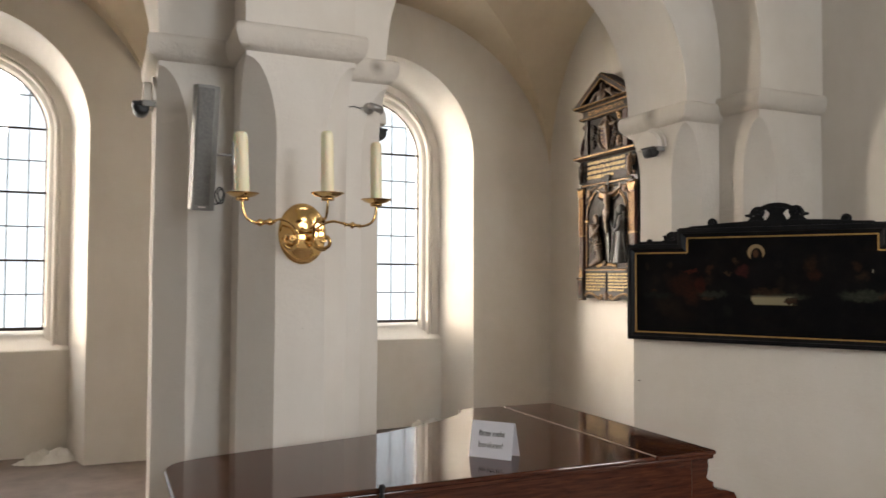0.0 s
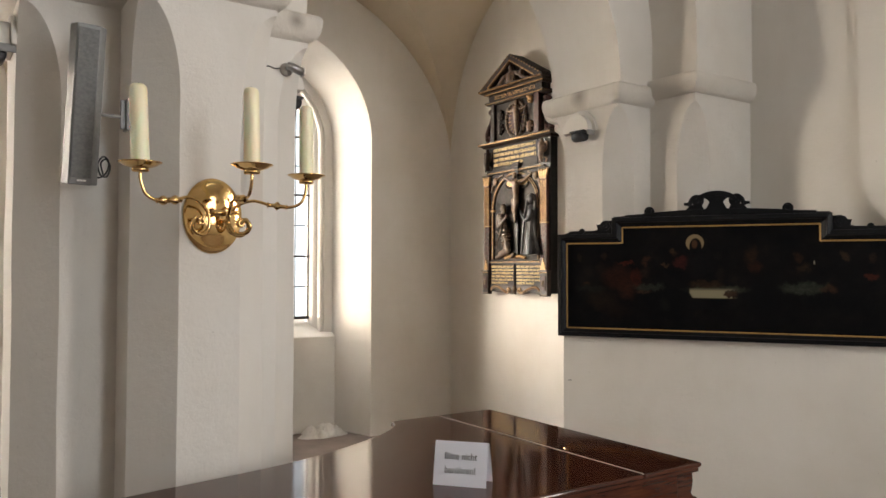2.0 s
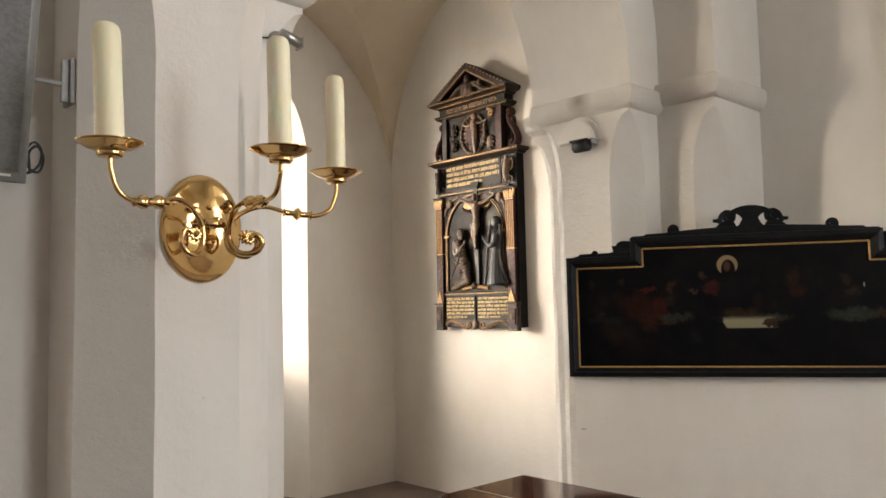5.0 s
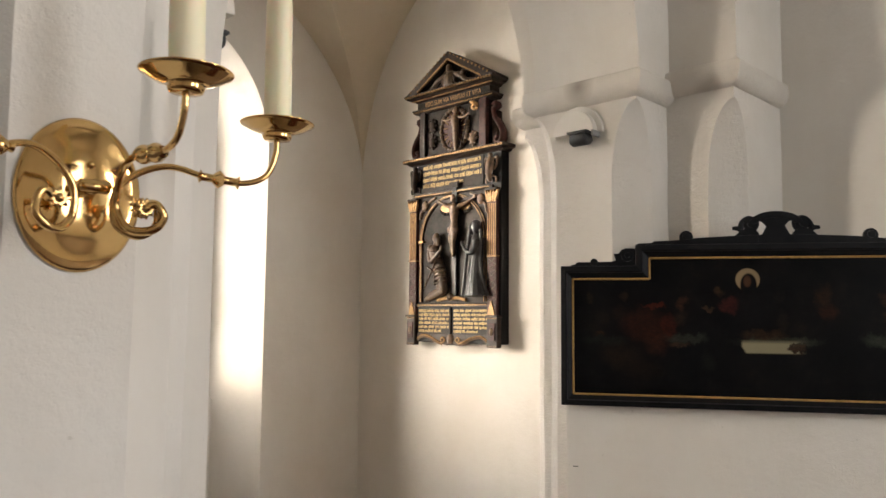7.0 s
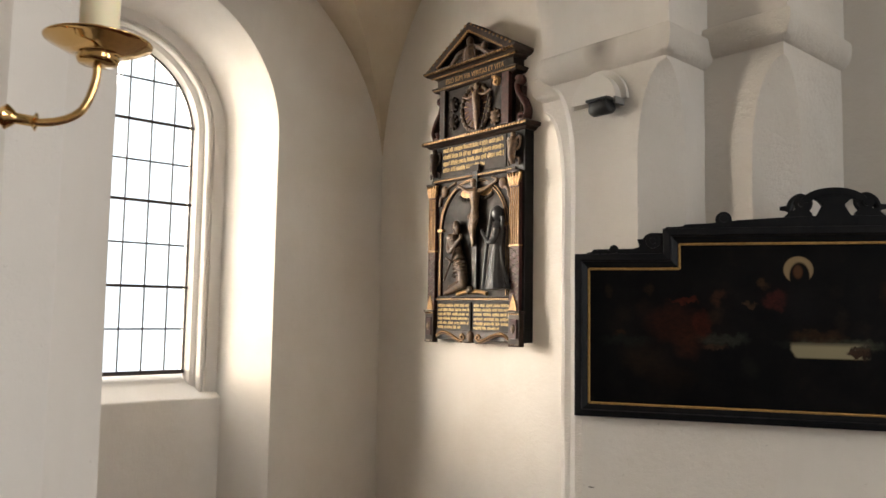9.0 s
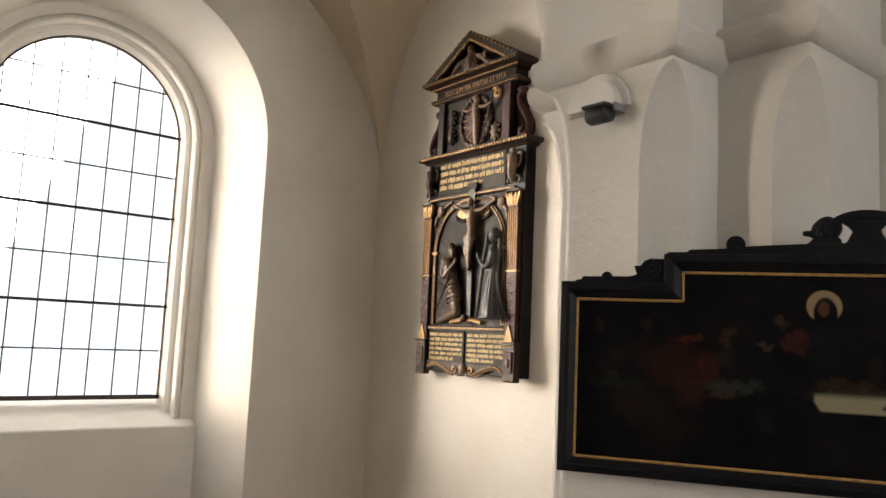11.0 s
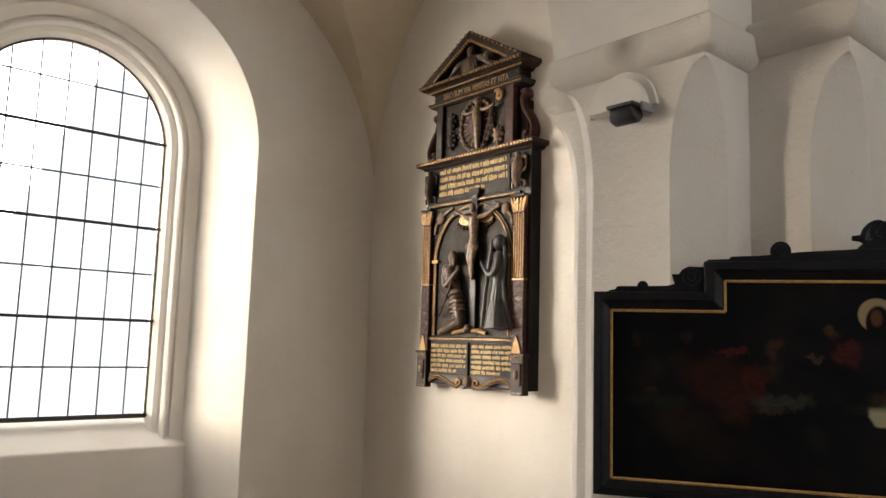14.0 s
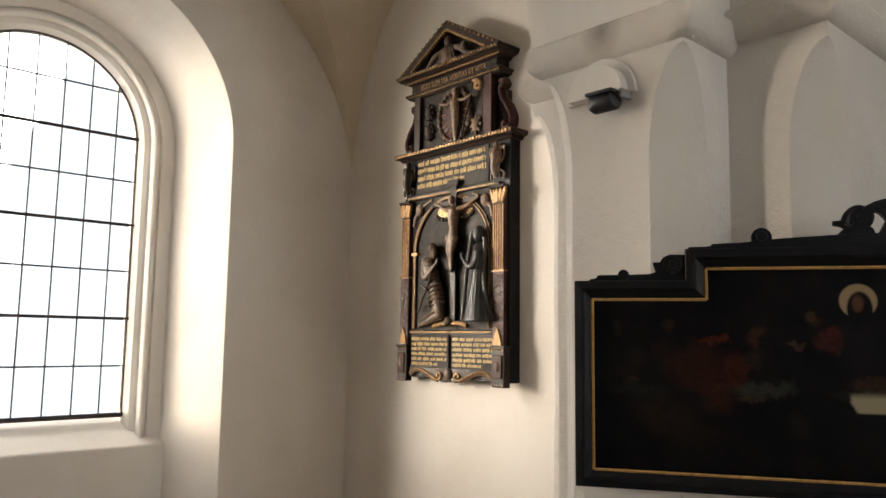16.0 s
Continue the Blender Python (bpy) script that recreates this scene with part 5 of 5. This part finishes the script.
# ---- grand piano ----
def piano_outline(grow=0.0):
    """Plan of the lid, anticlockwise: straight bass side, keyboard end, bent treble side, rounded tail."""
    ctrl = [(1.60, 2.874, 0), (1.545, 2.868, 0), (1.512, 2.845, 0), (1.497, 2.805, 0), (1.475, 2.76, 0), (1.42, 2.70, 0), (1.30, 2.605, 0), (1.13, 2.505, 0), (0.95, 2.42, 0), (0.75, 2.345, 0), (0.45, 2.275, 0), (0.15, 2.222, 0), (-0.08, 2.172, 0), (-0.20, 2.125, 0), (-0.262, 2.06, 0), (-0.285, 1.97, 0)]
    pts = [(-0.285, 1.40), (-0.262, 1.362), (-0.22, 1.35), (2.195, 1.35), (2.205, 2.868), (1.72, 2.876)]
    pts += [(p.x, p.y) for p in curve_points(ctrl, 4)]
    if not grow:
        return pts
    out, n = [], len(pts)
    for i, (x, y) in enumerate(pts):
        a = Vector((x - pts[i - 1][0], y - pts[i - 1][1])).normalized()
        b = Vector((pts[(i + 1) % n][0] - x, pts[(i + 1) % n][1] - y)).normalized()
        m = (Vector((a.y, -a.x)) + Vector((b.y, -b.x))).normalized()
        out.append((x + grow * m.x, y + grow * m.y))
    return out


def slab(pts, z0, z1):
    bm = bmesh.new()
    a = [bm.verts.new((x, y, z0)) for x, y in pts]
    b = [bm.verts.new((x, y, z1)) for x, y in pts]
    n = len(pts)
    bm.faces.new(a[::-1])
    bm.faces.new(b)
    for i in range(n):
        bm.faces.new((a[i], a[(i + 1) % n], b[(i + 1) % n], b[i]))
    return bm


def grand_piano():
    g = thing("grand_piano", "closed grand piano in polished dark mahogany", "piano")
    full = piano_outline()
    fold = 1.832
    main = [p for p in full if p[0] < fold - 0.001]
    k = full.index((2.195, 1.35))
    main = [(-0.285, 1.40), (-0.262, 1.362), (-0.22, 1.35), (fold - 0.0015, 1.35), (fold - 0.0015, 2.8745)] + [p for p in full[k + 2:]]
    soften(part("lid", slab(main, 0.978, 1.0), M_MAHOGANY, g, "mirror-polished main lid"), 0.0105, 5, 40)
    soften(part("front_flap", slab([(fold + 0.0015, 1.35), (2.195, 1.35), (2.205, 2.868), (fold + 0.0015, 2.8745)], 0.978, 1.0), M_MAHOGANY, g, "polished folding front of the lid"), 0.0105, 5, 40)
    part("lid_hinge", tubed([(fold, 1.36, 0.9985), (fold, 2.868, 0.9985)], 0.0045, 8), M_STEEL, g, "thin bright piano hinge")
    soften(part("lid_lip", slab(piano_outline(-0.014), 0.958, 0.979), M_MAHOGANY, g), 0.006, 3, 40)
    body = [p for p in piano_outline(-0.03)]
    body = [(min(x, 2.06), y) for x, y in body]
    soften(part("case", slab(body, 0.63, 0.96), M_MAHOGANY, g, "veneered mahogany case"), 0.004)
    # cheeks at the keyboard end, with a scrolled profile
    prof = [(2.05, 0.958), (2.168, 0.958), (2.172, 0.915), (2.166, 0.885), (2.160, 0.868), (2.172, 0.852), (2.200, 0.842), (2.205, 0.815), (2.232, 0.80), (2.285, 0.79), (2.335, 0.775), (2.350, 0.75), (2.345, 0.69), (2.325, 0.64), (2.05, 0.64)]
    for y in (1.380, 2.76):
        soften(part("cheek", plated(prof, y, y + 0.075), M_MAHOGANY, g, "scrolled mahogany cheek"), 0.006, 3)
    part("fallboard", boxed(2.08, 2.12, 1.455, 2.76, 0.74, 0.955), M_MAHOGANY, g)
    soften(part("key_slip", boxed(2.06, 2.33, 1.455, 2.76, 0.62, 0.70), M_MAHOGANY, g), 0.004)
    leg = [(0.055, 0.0), (0.05, 0.06), (0.04, 0.08), (0.062, 0.45), (0.07, 0.56), (0.075, 0.60), (0.075, 0.635)]
    for x, y in ((1.95, 1.52), (1.95, 2.70), (0.05, 1.80)):
        part("leg", turned(leg, 20, (x, y, 0)), M_MAHOGANY, g, "", True)
    part("lid_knob", turned([(0.0, 0.035), (0.011, 0.031), (0.014, 0.022), (0.009, 0.012), (0.007, 0.0), (0.010, -0.02)], 16, (0.48, 1.338, 0.985)), M_BLACK, g, "small black knob", True)
    part("lock_plate", tubed([(1.87, 1.86, 1.0002), (1.873, 1.868, 1.0002)], 0.004, 6), M_BRASS, g)


grand_piano()


def folded_sign():
    m = Matrix(((0.647, 0.763, 0, 1.133), (-0.763, 0.647, 0, 1.650), (0, 0, 1, 1.001), (0, 0, 0, 1)))
    s = thing("table_sign", "white folded paper sign standing on the piano lid", "sign", m)
    w, h, d = 0.105, 0.162, 0.042

    def sheet(sign, w0, w1, d1, lift=0.0):
        bm = bmesh.new()
        n = 6
        rows = []
        for k in range(n + 1):
            t = k / n
            bow = 0.001 * math.sin(math.pi * t)
            y = sign * (d1 * t + bow)
            rows.append([bm.verts.new((x, y + o, h * (1 - t) + lift)) for x in (-w0, w1) for o in (0, 0.0006)])
        for a, b in zip(rows, rows[1:]):
            bm.faces.new((a[0], a[2], b[2], b[0]))
            bm.faces.new((a[3], a[1], b[1], b[3]))
            bm.faces.new((a[1], a[0], b[0], b[1]))
            bm.faces.new((a[2], a[3], b[3], b[2]))
        return bm
    part("front_sheet", sheet(-1, w, w, d), M_PAPER, s)
    part("back_sheet", sheet(1, w, w + 0.004, d + 0.018), M_PAPER, s)
    tilt = math.degrees(math.atan2(d, h))
    for txt, z, size in (("Bitte nicht", 0.097, 0.036), ("berühren!", 0.047, 0.036)):
        cu = bpy.data.curves.new("line", "FONT")
        cu.body, cu.size, cu.align_x, cu.extrude = txt, size, "CENTER", 0.0001
        tmp = new("line", cu)
        bpy.context.view_layer.update()
        me = bpy.data.meshes.new_from_object(tmp.evaluated_get(bpy.context.evaluated_depsgraph_get()))
        bpy.data.objects.remove(tmp)
        ob = part("text_line", me, M_INK, s, "black printed words")
        t = 1 - z / h
        ob.matrix_basis = pose(0.0, -(d * t + 0.001 * math.sin(math.pi * t)) - 0.0030, z, 90 - tilt, 0, 0) @ Matrix.Diagonal((0.86, 1, 1, 1))


folded_sign()


# ---- brass wall sconce with three candles ----
def candle_sconce():
    s = thing("candle_sconce", "polished brass three-armed wall sconce on the pier", "sconce", pose(0.457, 2.62, 0))
    bm = turned([(0.0, 0.030), (0.05, 0.029), (0.085, 0.022), (0.112, 0.012), (0.126, 0.012), (0.132, 0.006), (0.130, 0.0), (0.0, 0.0)], 48)
    bmesh.ops.transform(bm, matrix=pose(0, 0, 2.066, 90, 0, 0) @ Matrix.Diagonal((1, 1.27, 1, 1)), verts=bm.verts[:])
    part("wall_plate", bm, M_BRASS, s, "oval mirror-bright wall plate", True)
    for z in (2.13, 2.02):
        bm = bmesh.new()
        ball(bm, (0.012, -0.032, z), 0.008, 10, 8)
        part("screw_head", bm, M_BRASS, s, "", True)
    part("hub", tubed([(-0.03, -0.085, 2.075), (0.03, -0.085, 2.075)], 0.014, 14), M_BRASS, s, "", True)
    part("hub_stem", tubed([(0, -0.02, 2.075), (0, -0.09, 2.075)], 0.016, 14), M_BRASS, s, "", True)

    def arm(tip, path, beads):
        a = part("arm", tubed(curve_points(path, 8), [0.0068 + 0.003 * min(1, max(0, (i / (8 * (len(path) - 1)) - 0.35) * 2.2)) * (1 if i / (8 * (len(path) - 1)) < 0.8 else 0.6) for i in range(8 * (len(path) - 1) + 1)], 12), M_BRASS, s, "curved brass arm ending in a scroll", True)
        for p, d, shape in beads:
            bm = turned(shape, 20)
            bmesh.ops.transform(bm, matrix=Matrix.Translation(p) @ Vector((0, 0, 1)).rotation_difference(d).to_matrix().to_4x4(), verts=bm.verts[:])
            part("bead", bm, M_BRASS, a, "turned brass bead", True).modifiers.new("edges", "EDGE_SPLIT").split_angle = radians(60)
        c = path[-1]
        bm = bmesh.new()
        ring = []
        for k in range(36):
            an = 6.2832 * k / 36
            r = 0.019 + 0.0045 * math.cos(9 * an)
            ring.append((c[0] + r * math.cos(an), c[2] + r * math.sin(an)))
        rows = [[bm.verts.new((c[0] + (x - c[0]) * q, c[1] - d, c[2] + (z - c[2]) * q)) for x, z in ring]
                for q, d in ((0.30, -0.004), (1.0, -0.003), (1.0, 0.004), (0.72, 0.011), (0.50, 0.005), (0.36, 0.014), (0.12, 0.018))]
        for u, v in zip(rows, rows[1:]):
            for k in range(36):
                bm.faces.new((u[k], u[(k + 1) % 36], v[(k + 1) % 36], v[k]))
        bm.faces.new(rows[0])
        bm.faces.new(rows[-1])
        part("rosette", bm, M_BRASS, a, "small brass flower", True)
        pan = [(0.0, -0.022), (0.012, -0.022), (0.030, -0.020), (0.034, -0.012), (0.030, -0.006), (0.042, -0.003), (0.062, 0.004), (0.075, 0.013), (0.083, 0.0155), (0.0845, 0.018), (0.082, 0.0195), (0.074, 0.0165), (0.061, 0.009), (0.042, 0.003), (0.0, 0.002)]
        part("drip_pan", turned(pan, 44, (tip[0], tip[1], 2.232)), M_BRASS, s, "round brass drip pan", True)

    L, R, C = (-0.362, -0.240), (0.352, -0.221), (0.027, -0.422)
    ROUND = [(0.006, -0.034), (0.012, -0.030), (0.008, -0.024), (0.013, -0.016), (0.0195, -0.004), (0.0195, 0.004), (0.013, 0.016), (0.008, 0.024), (0.012, 0.030), (0.006, 0.034)]
    SPIKED = [(0.006, -0.046), (0.016, -0.043), (0.009, -0.038), (0.009, -0.014), (0.013, -0.010), (0.021, 0.0), (0.013, 0.010), (0.009, 0.014), (0.009, 0.036), (0.016, 0.041), (0.006, 0.045)]

    def beads_on(u, v, shape):
        return [(Vector(u).lerp(Vector(v), f), Vector(v) - Vector(u), shape) for f in ((0.66,) if shape is SPIKED else (0.3, 1.05))]
    def side(sg, tip):
        x, y = tip
        return [(x, y, 2.222), (x + sg * 0.003, y, 2.178), (x + sg * 0.024, y + 0.004, 2.126), (x + sg * 0.075, y + 0.02, 2.104), (x + sg * 0.145, y + 0.05, 2.112), (x + sg * 0.215, y + 0.085, 2.130),
                (x + sg * 0.275, y + 0.115, 2.108), (x + sg * 0.312, y + 0.128, 2.06), (x + sg * 0.308, y + 0.125, 2.000), (x + sg * 0.270, y + 0.105, 1.976), (x + sg * 0.234, y + 0.095, 2.002), (x + sg * 0.242, y + 0.09, 2.046), (x + sg * 0.272, y + 0.093, 2.034)]
    for tip, sg in ((L, 1), (R, -1)):
        p = side(sg, tip)
        arm(tip, p, beads_on(p[3], p[4], SPIKED if sg < 0 else ROUND))
    x, y = C
    p = [(x, y, 2.222), (x, y + 0.004, 2.178), (x + 0.002, y + 0.035, 2.132), (x + 0.004, y + 0.10, 2.118), (x + 0.004, y + 0.17, 2.124), (x + 0.006, y + 0.235, 2.125), (x + 0.008, y + 0.29, 2.098), (x + 0.012, y + 0.32, 2.04), (x + 0.03, y + 0.30, 1.99),
         (x + 0.065, y + 0.265, 1.985), (x + 0.085, y + 0.25, 2.012), (x + 0.07, y + 0.255, 2.04), (x + 0.05, y + 0.265, 2.03)]
    arm(C, p, beads_on(p[3], p[4], ROUND))
    for (tx, ty), lean, wide in ((L, (0.010, -0.006), 1.04), (R, (0.003, 0.0), 0.90), (C, (0.005, -0.002), 0.94)):
        c = thing("candle", "unlit thick ivory candle standing in the brass drip pan", "candle", group="candles on the sconce")
        bm = bmesh.new()
        n = 12
        prof = [(0.0, 0.0), (0.0335, 0.0), (0.0345, 0.03), (0.034, 0.15), (0.0335, 0.27), (0.0325, 0.288), (0.029, 0.298), (0.022, 0.304), (0.008, 0.303), (0.0, 0.301)]
        lathe(bm, [(r * wide, h * 1.07) for r, h in prof], 32)
        bmesh.ops.transform(bm, matrix=Matrix(((1, 0, -lean[0] / 0.3, 0), (0, 1, -lean[1] / 0.3, 0), (0, 0, 1, 0), (0, 0, 0, 1))), verts=bm.verts[:])
        part("wax", bm, M_WAX, c, "", True)
        part("wick", tubed([(-lean[0], -lean[1], 0.318), (-lean[0] + 0.001, -lean[1], 0.332)], 0.0014, 6), M_INK, c)
        c.matrix_basis = pose(0.457 + tx, 2.62 + ty, 2.2345)


candle_sconce()


# ---- column loudspeaker ----
def column_speaker():
    m = pose(-0.058, 2.832, 2.195, 8.5, 0, 8) @ Matrix.Diagonal((1.30, 1, 1.0, 1))
    s = thing("column_speaker", "slim grey column loudspeaker bracketed to the pier", "loudspeaker", m)
    bm = bmesh.new()
    outline = [(-0.052, 0.0), (-0.047, -0.062), (0.024, -0.068), (0.052, -0.030), (0.050, 0.03), (-0.048, 0.03)]
    a = [bm.verts.new((x, y, 0.0)) for x, y in outline]
    b = [bm.verts.new((x, y, 0.672)) for x, y in outline]
    bm.faces.new(a[::-1])
    bm.faces.new(b)
    for i in range(6):
        bm.faces.new((a[i], a[(i + 1) % 6], b[(i + 1) % 6], b[i]))
    soften(part("housing", bm, M_GREY, s, "grey metal housing"), 0.004)
    grille = painted("grey_speaker_mesh", (0.115, 0.115, 0.112), (0.16, 0.16, 0.155), 90, 0.55, 0.4, 0.5)
    part("grille", boxed(-0.043, 0.020, -0.071, -0.066, 0.03, 0.655), grille, s, "fine grey front mesh").matrix_basis = pose(0, 0, 0, 0, 0, 0)
    part("badge", boxed(-0.022, 0.006, -0.0735, -0.070, 0.016, 0.023), M_WHITE, s, "small pale badge")
    br = thing("speaker_bracket", "nickel wall bracket behind the loudspeaker", "bracket")
    soften(part("wall_plate", boxed(0.127, 0.142, 2.80, 2.875, 2.445, 2.585), M_DULLNICKEL, br), 0.003)
    soften(part("channel", boxed(0.106, 0.128, 2.815, 2.832, 2.45, 2.58), M_DULLNICKEL, br), 0.003)
    part("swivel", tubed([(0.116, 2.825, 2.505), (0.06, 2.815, 2.503), (0.01, 2.80, 2.50)], 0.008, 8), M_DULLNICKEL, br, "", True)
    cab = curve_points([(0.0, 2.885, 2.25), (0.03, 2.862, 2.232), (0.062, 2.865, 2.262), (0.070, 2.88, 2.310), (0.046, 2.87, 2.328), (0.024, 2.865, 2.292), (0.034, 2.86, 2.245), (0.062, 2.87, 2.240), (0.078, 2.885, 2.285),
                        (0.060, 2.88, 2.318), (0.040, 2.89, 2.300), (0.060, 2.96, 2.27), (0.075, 3.02, 2.26)], 6)
    tagged(part("speaker_cable", tubed(cab, 0.004, 6), M_BLACK, None, "", True), "dark looped loudspeaker cable at the pier", "cable")


column_speaker()


# ---- spotlights under the imposts ----
def hood_light(m):
    """A white half-round hood on the pier with a black lamp below; x points out of the wall."""
    h = thing("hood_light", "white half-round wall hood with a black lamp under the impost", "wall light", m, "hood lights on the piers")
    arc = arc_pts(0.0, 0.0, 0.170, 0, 180, 24)
    bm = bmesh.new()
    prism(bm, arc, -0.022, 0.0)
    soften(part("back_plate", bm, M_PLASTER, h, "half-round plaster plate"), 0.004)
    bm = bmesh.new()
    prism(bm, arc_pts(0.0, 0.0, 0.138, 0, 180, 28), -0.068, -0.021)
    soften(part("hood", bm, M_PLASTER, h, "white half-round hood"), 0.004)
    soften(part("lamp_bar", boxed(0.000, 0.128, -0.128, -0.030, -0.016, -0.001), M_BLACK, h, "flat black lamp top"), 0.004)
    part("lamp_body", tubed([(0.012, -0.078, -0.034), (0.016, -0.078, -0.036), (0.112, -0.078, -0.036), (0.117, -0.078, -0.034)], [0.036, 0.044, 0.044, 0.036], 20), M_BLACK, h, "black lamp housing", True)
    soften(part("lamp_joint", boxed(0.128, 0.142, -0.075, -0.0, -0.030, 0.006), M_DULLNICKEL, h), 0.003)
    return h


# local y points into the wall
OUT_W = Matrix(((0, 1, 0, 0), (-1, 0, 0, 0), (0, 0, 1, 0), (0, 0, 0, 1)))
OUT_E = Matrix(((0, -1, 0, 0), (1, 0, 0, 0), (0, 0, 1, 0), (0, 0, 0, 1)))
_h = hood_light(Matrix.Translation((3.52, 3.435, 2.868)) @ OUT_W)
copy_thing(_h, Matrix.Translation((1.09, 3.36, 2.84)) @ OUT_E)
copy_thing(_h, Matrix.Translation((-0.275, 3.30, 2.84)) @ OUT_W)


def pier_spot():
    s = thing("spotlight", "small nickel spotlight with a short cable on the pier", "spotlight")
    bm = turned([(0.0, 0.0), (0.036, 0.0), (0.036, 0.008), (0.030, 0.014), (0.0, 0.016)], 28)
    part("rose", bm, M_CHROME, s, "", True).matrix_basis = pose(0.965, 3.02, 2.885, 90, 0, 0)
    part("stem", tubed([(0.965, 3.00, 2.885), (0.967, 2.965, 2.885)], 0.009, 10), M_CHROME, s, "", True)
    part("head", tubed([(0.945, 2.955, 2.895), (0.985, 2.955, 2.882), (1.03, 2.955, 2.868)], [0.018, 0.022, 0.024], 16), M_CHROME, s, "tilted nickel lamp head", True)
    soften(part("lamp_shield", boxed(1.028, 1.034, 2.928, 2.982, 2.845, 2.890), M_CHROME, s), 0.002)
    cab = curve_points([(0.93, 3.0165, 2.888), (0.90, 3.016, 2.882), (0.87, 3.016, 2.890), (0.84, 3.016, 2.884), (0.79, 3.016, 2.890), (0.745, 3.016, 2.888)], 5)
    part("cable", tubed(cab, 0.003, 6), M_BLACK, s, "", True)


pier_spot()


# ---- plaster rubble at the foot of the window niches ----
def rubble(name, x, y, seed):
    """A low mound of crumbled plaster with broken lumps in it."""
    rng = random.Random(seed)
    lumps = [(rng.gauss(0, 0.10), rng.gauss(0, 0.045), rng.uniform(0.035, 0.085)) for _ in range(13)]
    n, v, f = 56, [], []
    for j in range(n + 1):
        for i in range(n + 1):
            u, w = -0.34 + 0.68 * i / n, -0.17 + 0.34 * j / n
            d = (u / 0.30) ** 2 + (w / 0.14) ** 2
            h = 0.060 * max(0.0, 1 - d)
            for lx, ly, r in lumps:
                q = r * r - (u - lx) ** 2 - (w - ly) ** 2
                if q > 0 and d < 1.2:
                    h = max(h, 0.6 * r * max(0, 1.1 - d) + math.sqrt(q))
            p = Vector((u * 24, w * 24, seed))
            h += (0.020 * noise.noise(p) + 0.010 * noise.noise(p * 2.7) + 0.004 * noise.noise(p * 7)) * min(1.0, h * 30)
            v.append((x + u, y + w, max(h, 0.0) - 0.002))
    for j in range(n):
        for i in range(n):
            k = j * (n + 1) + i
            f.append((k, k + 1, k + n + 2, k + n + 1))
    ob = part(name, mesh_of(name, v, f), M_PLASTER_SOIL)
    return tagged(ob, "heap of loose white plaster rubble on the floor", "rubble", "plaster rubble")


rubble("plaster_rubble", 3.08, 7.02, 3)
rubble("plaster_rubble", -1.02, 7.0, 5)
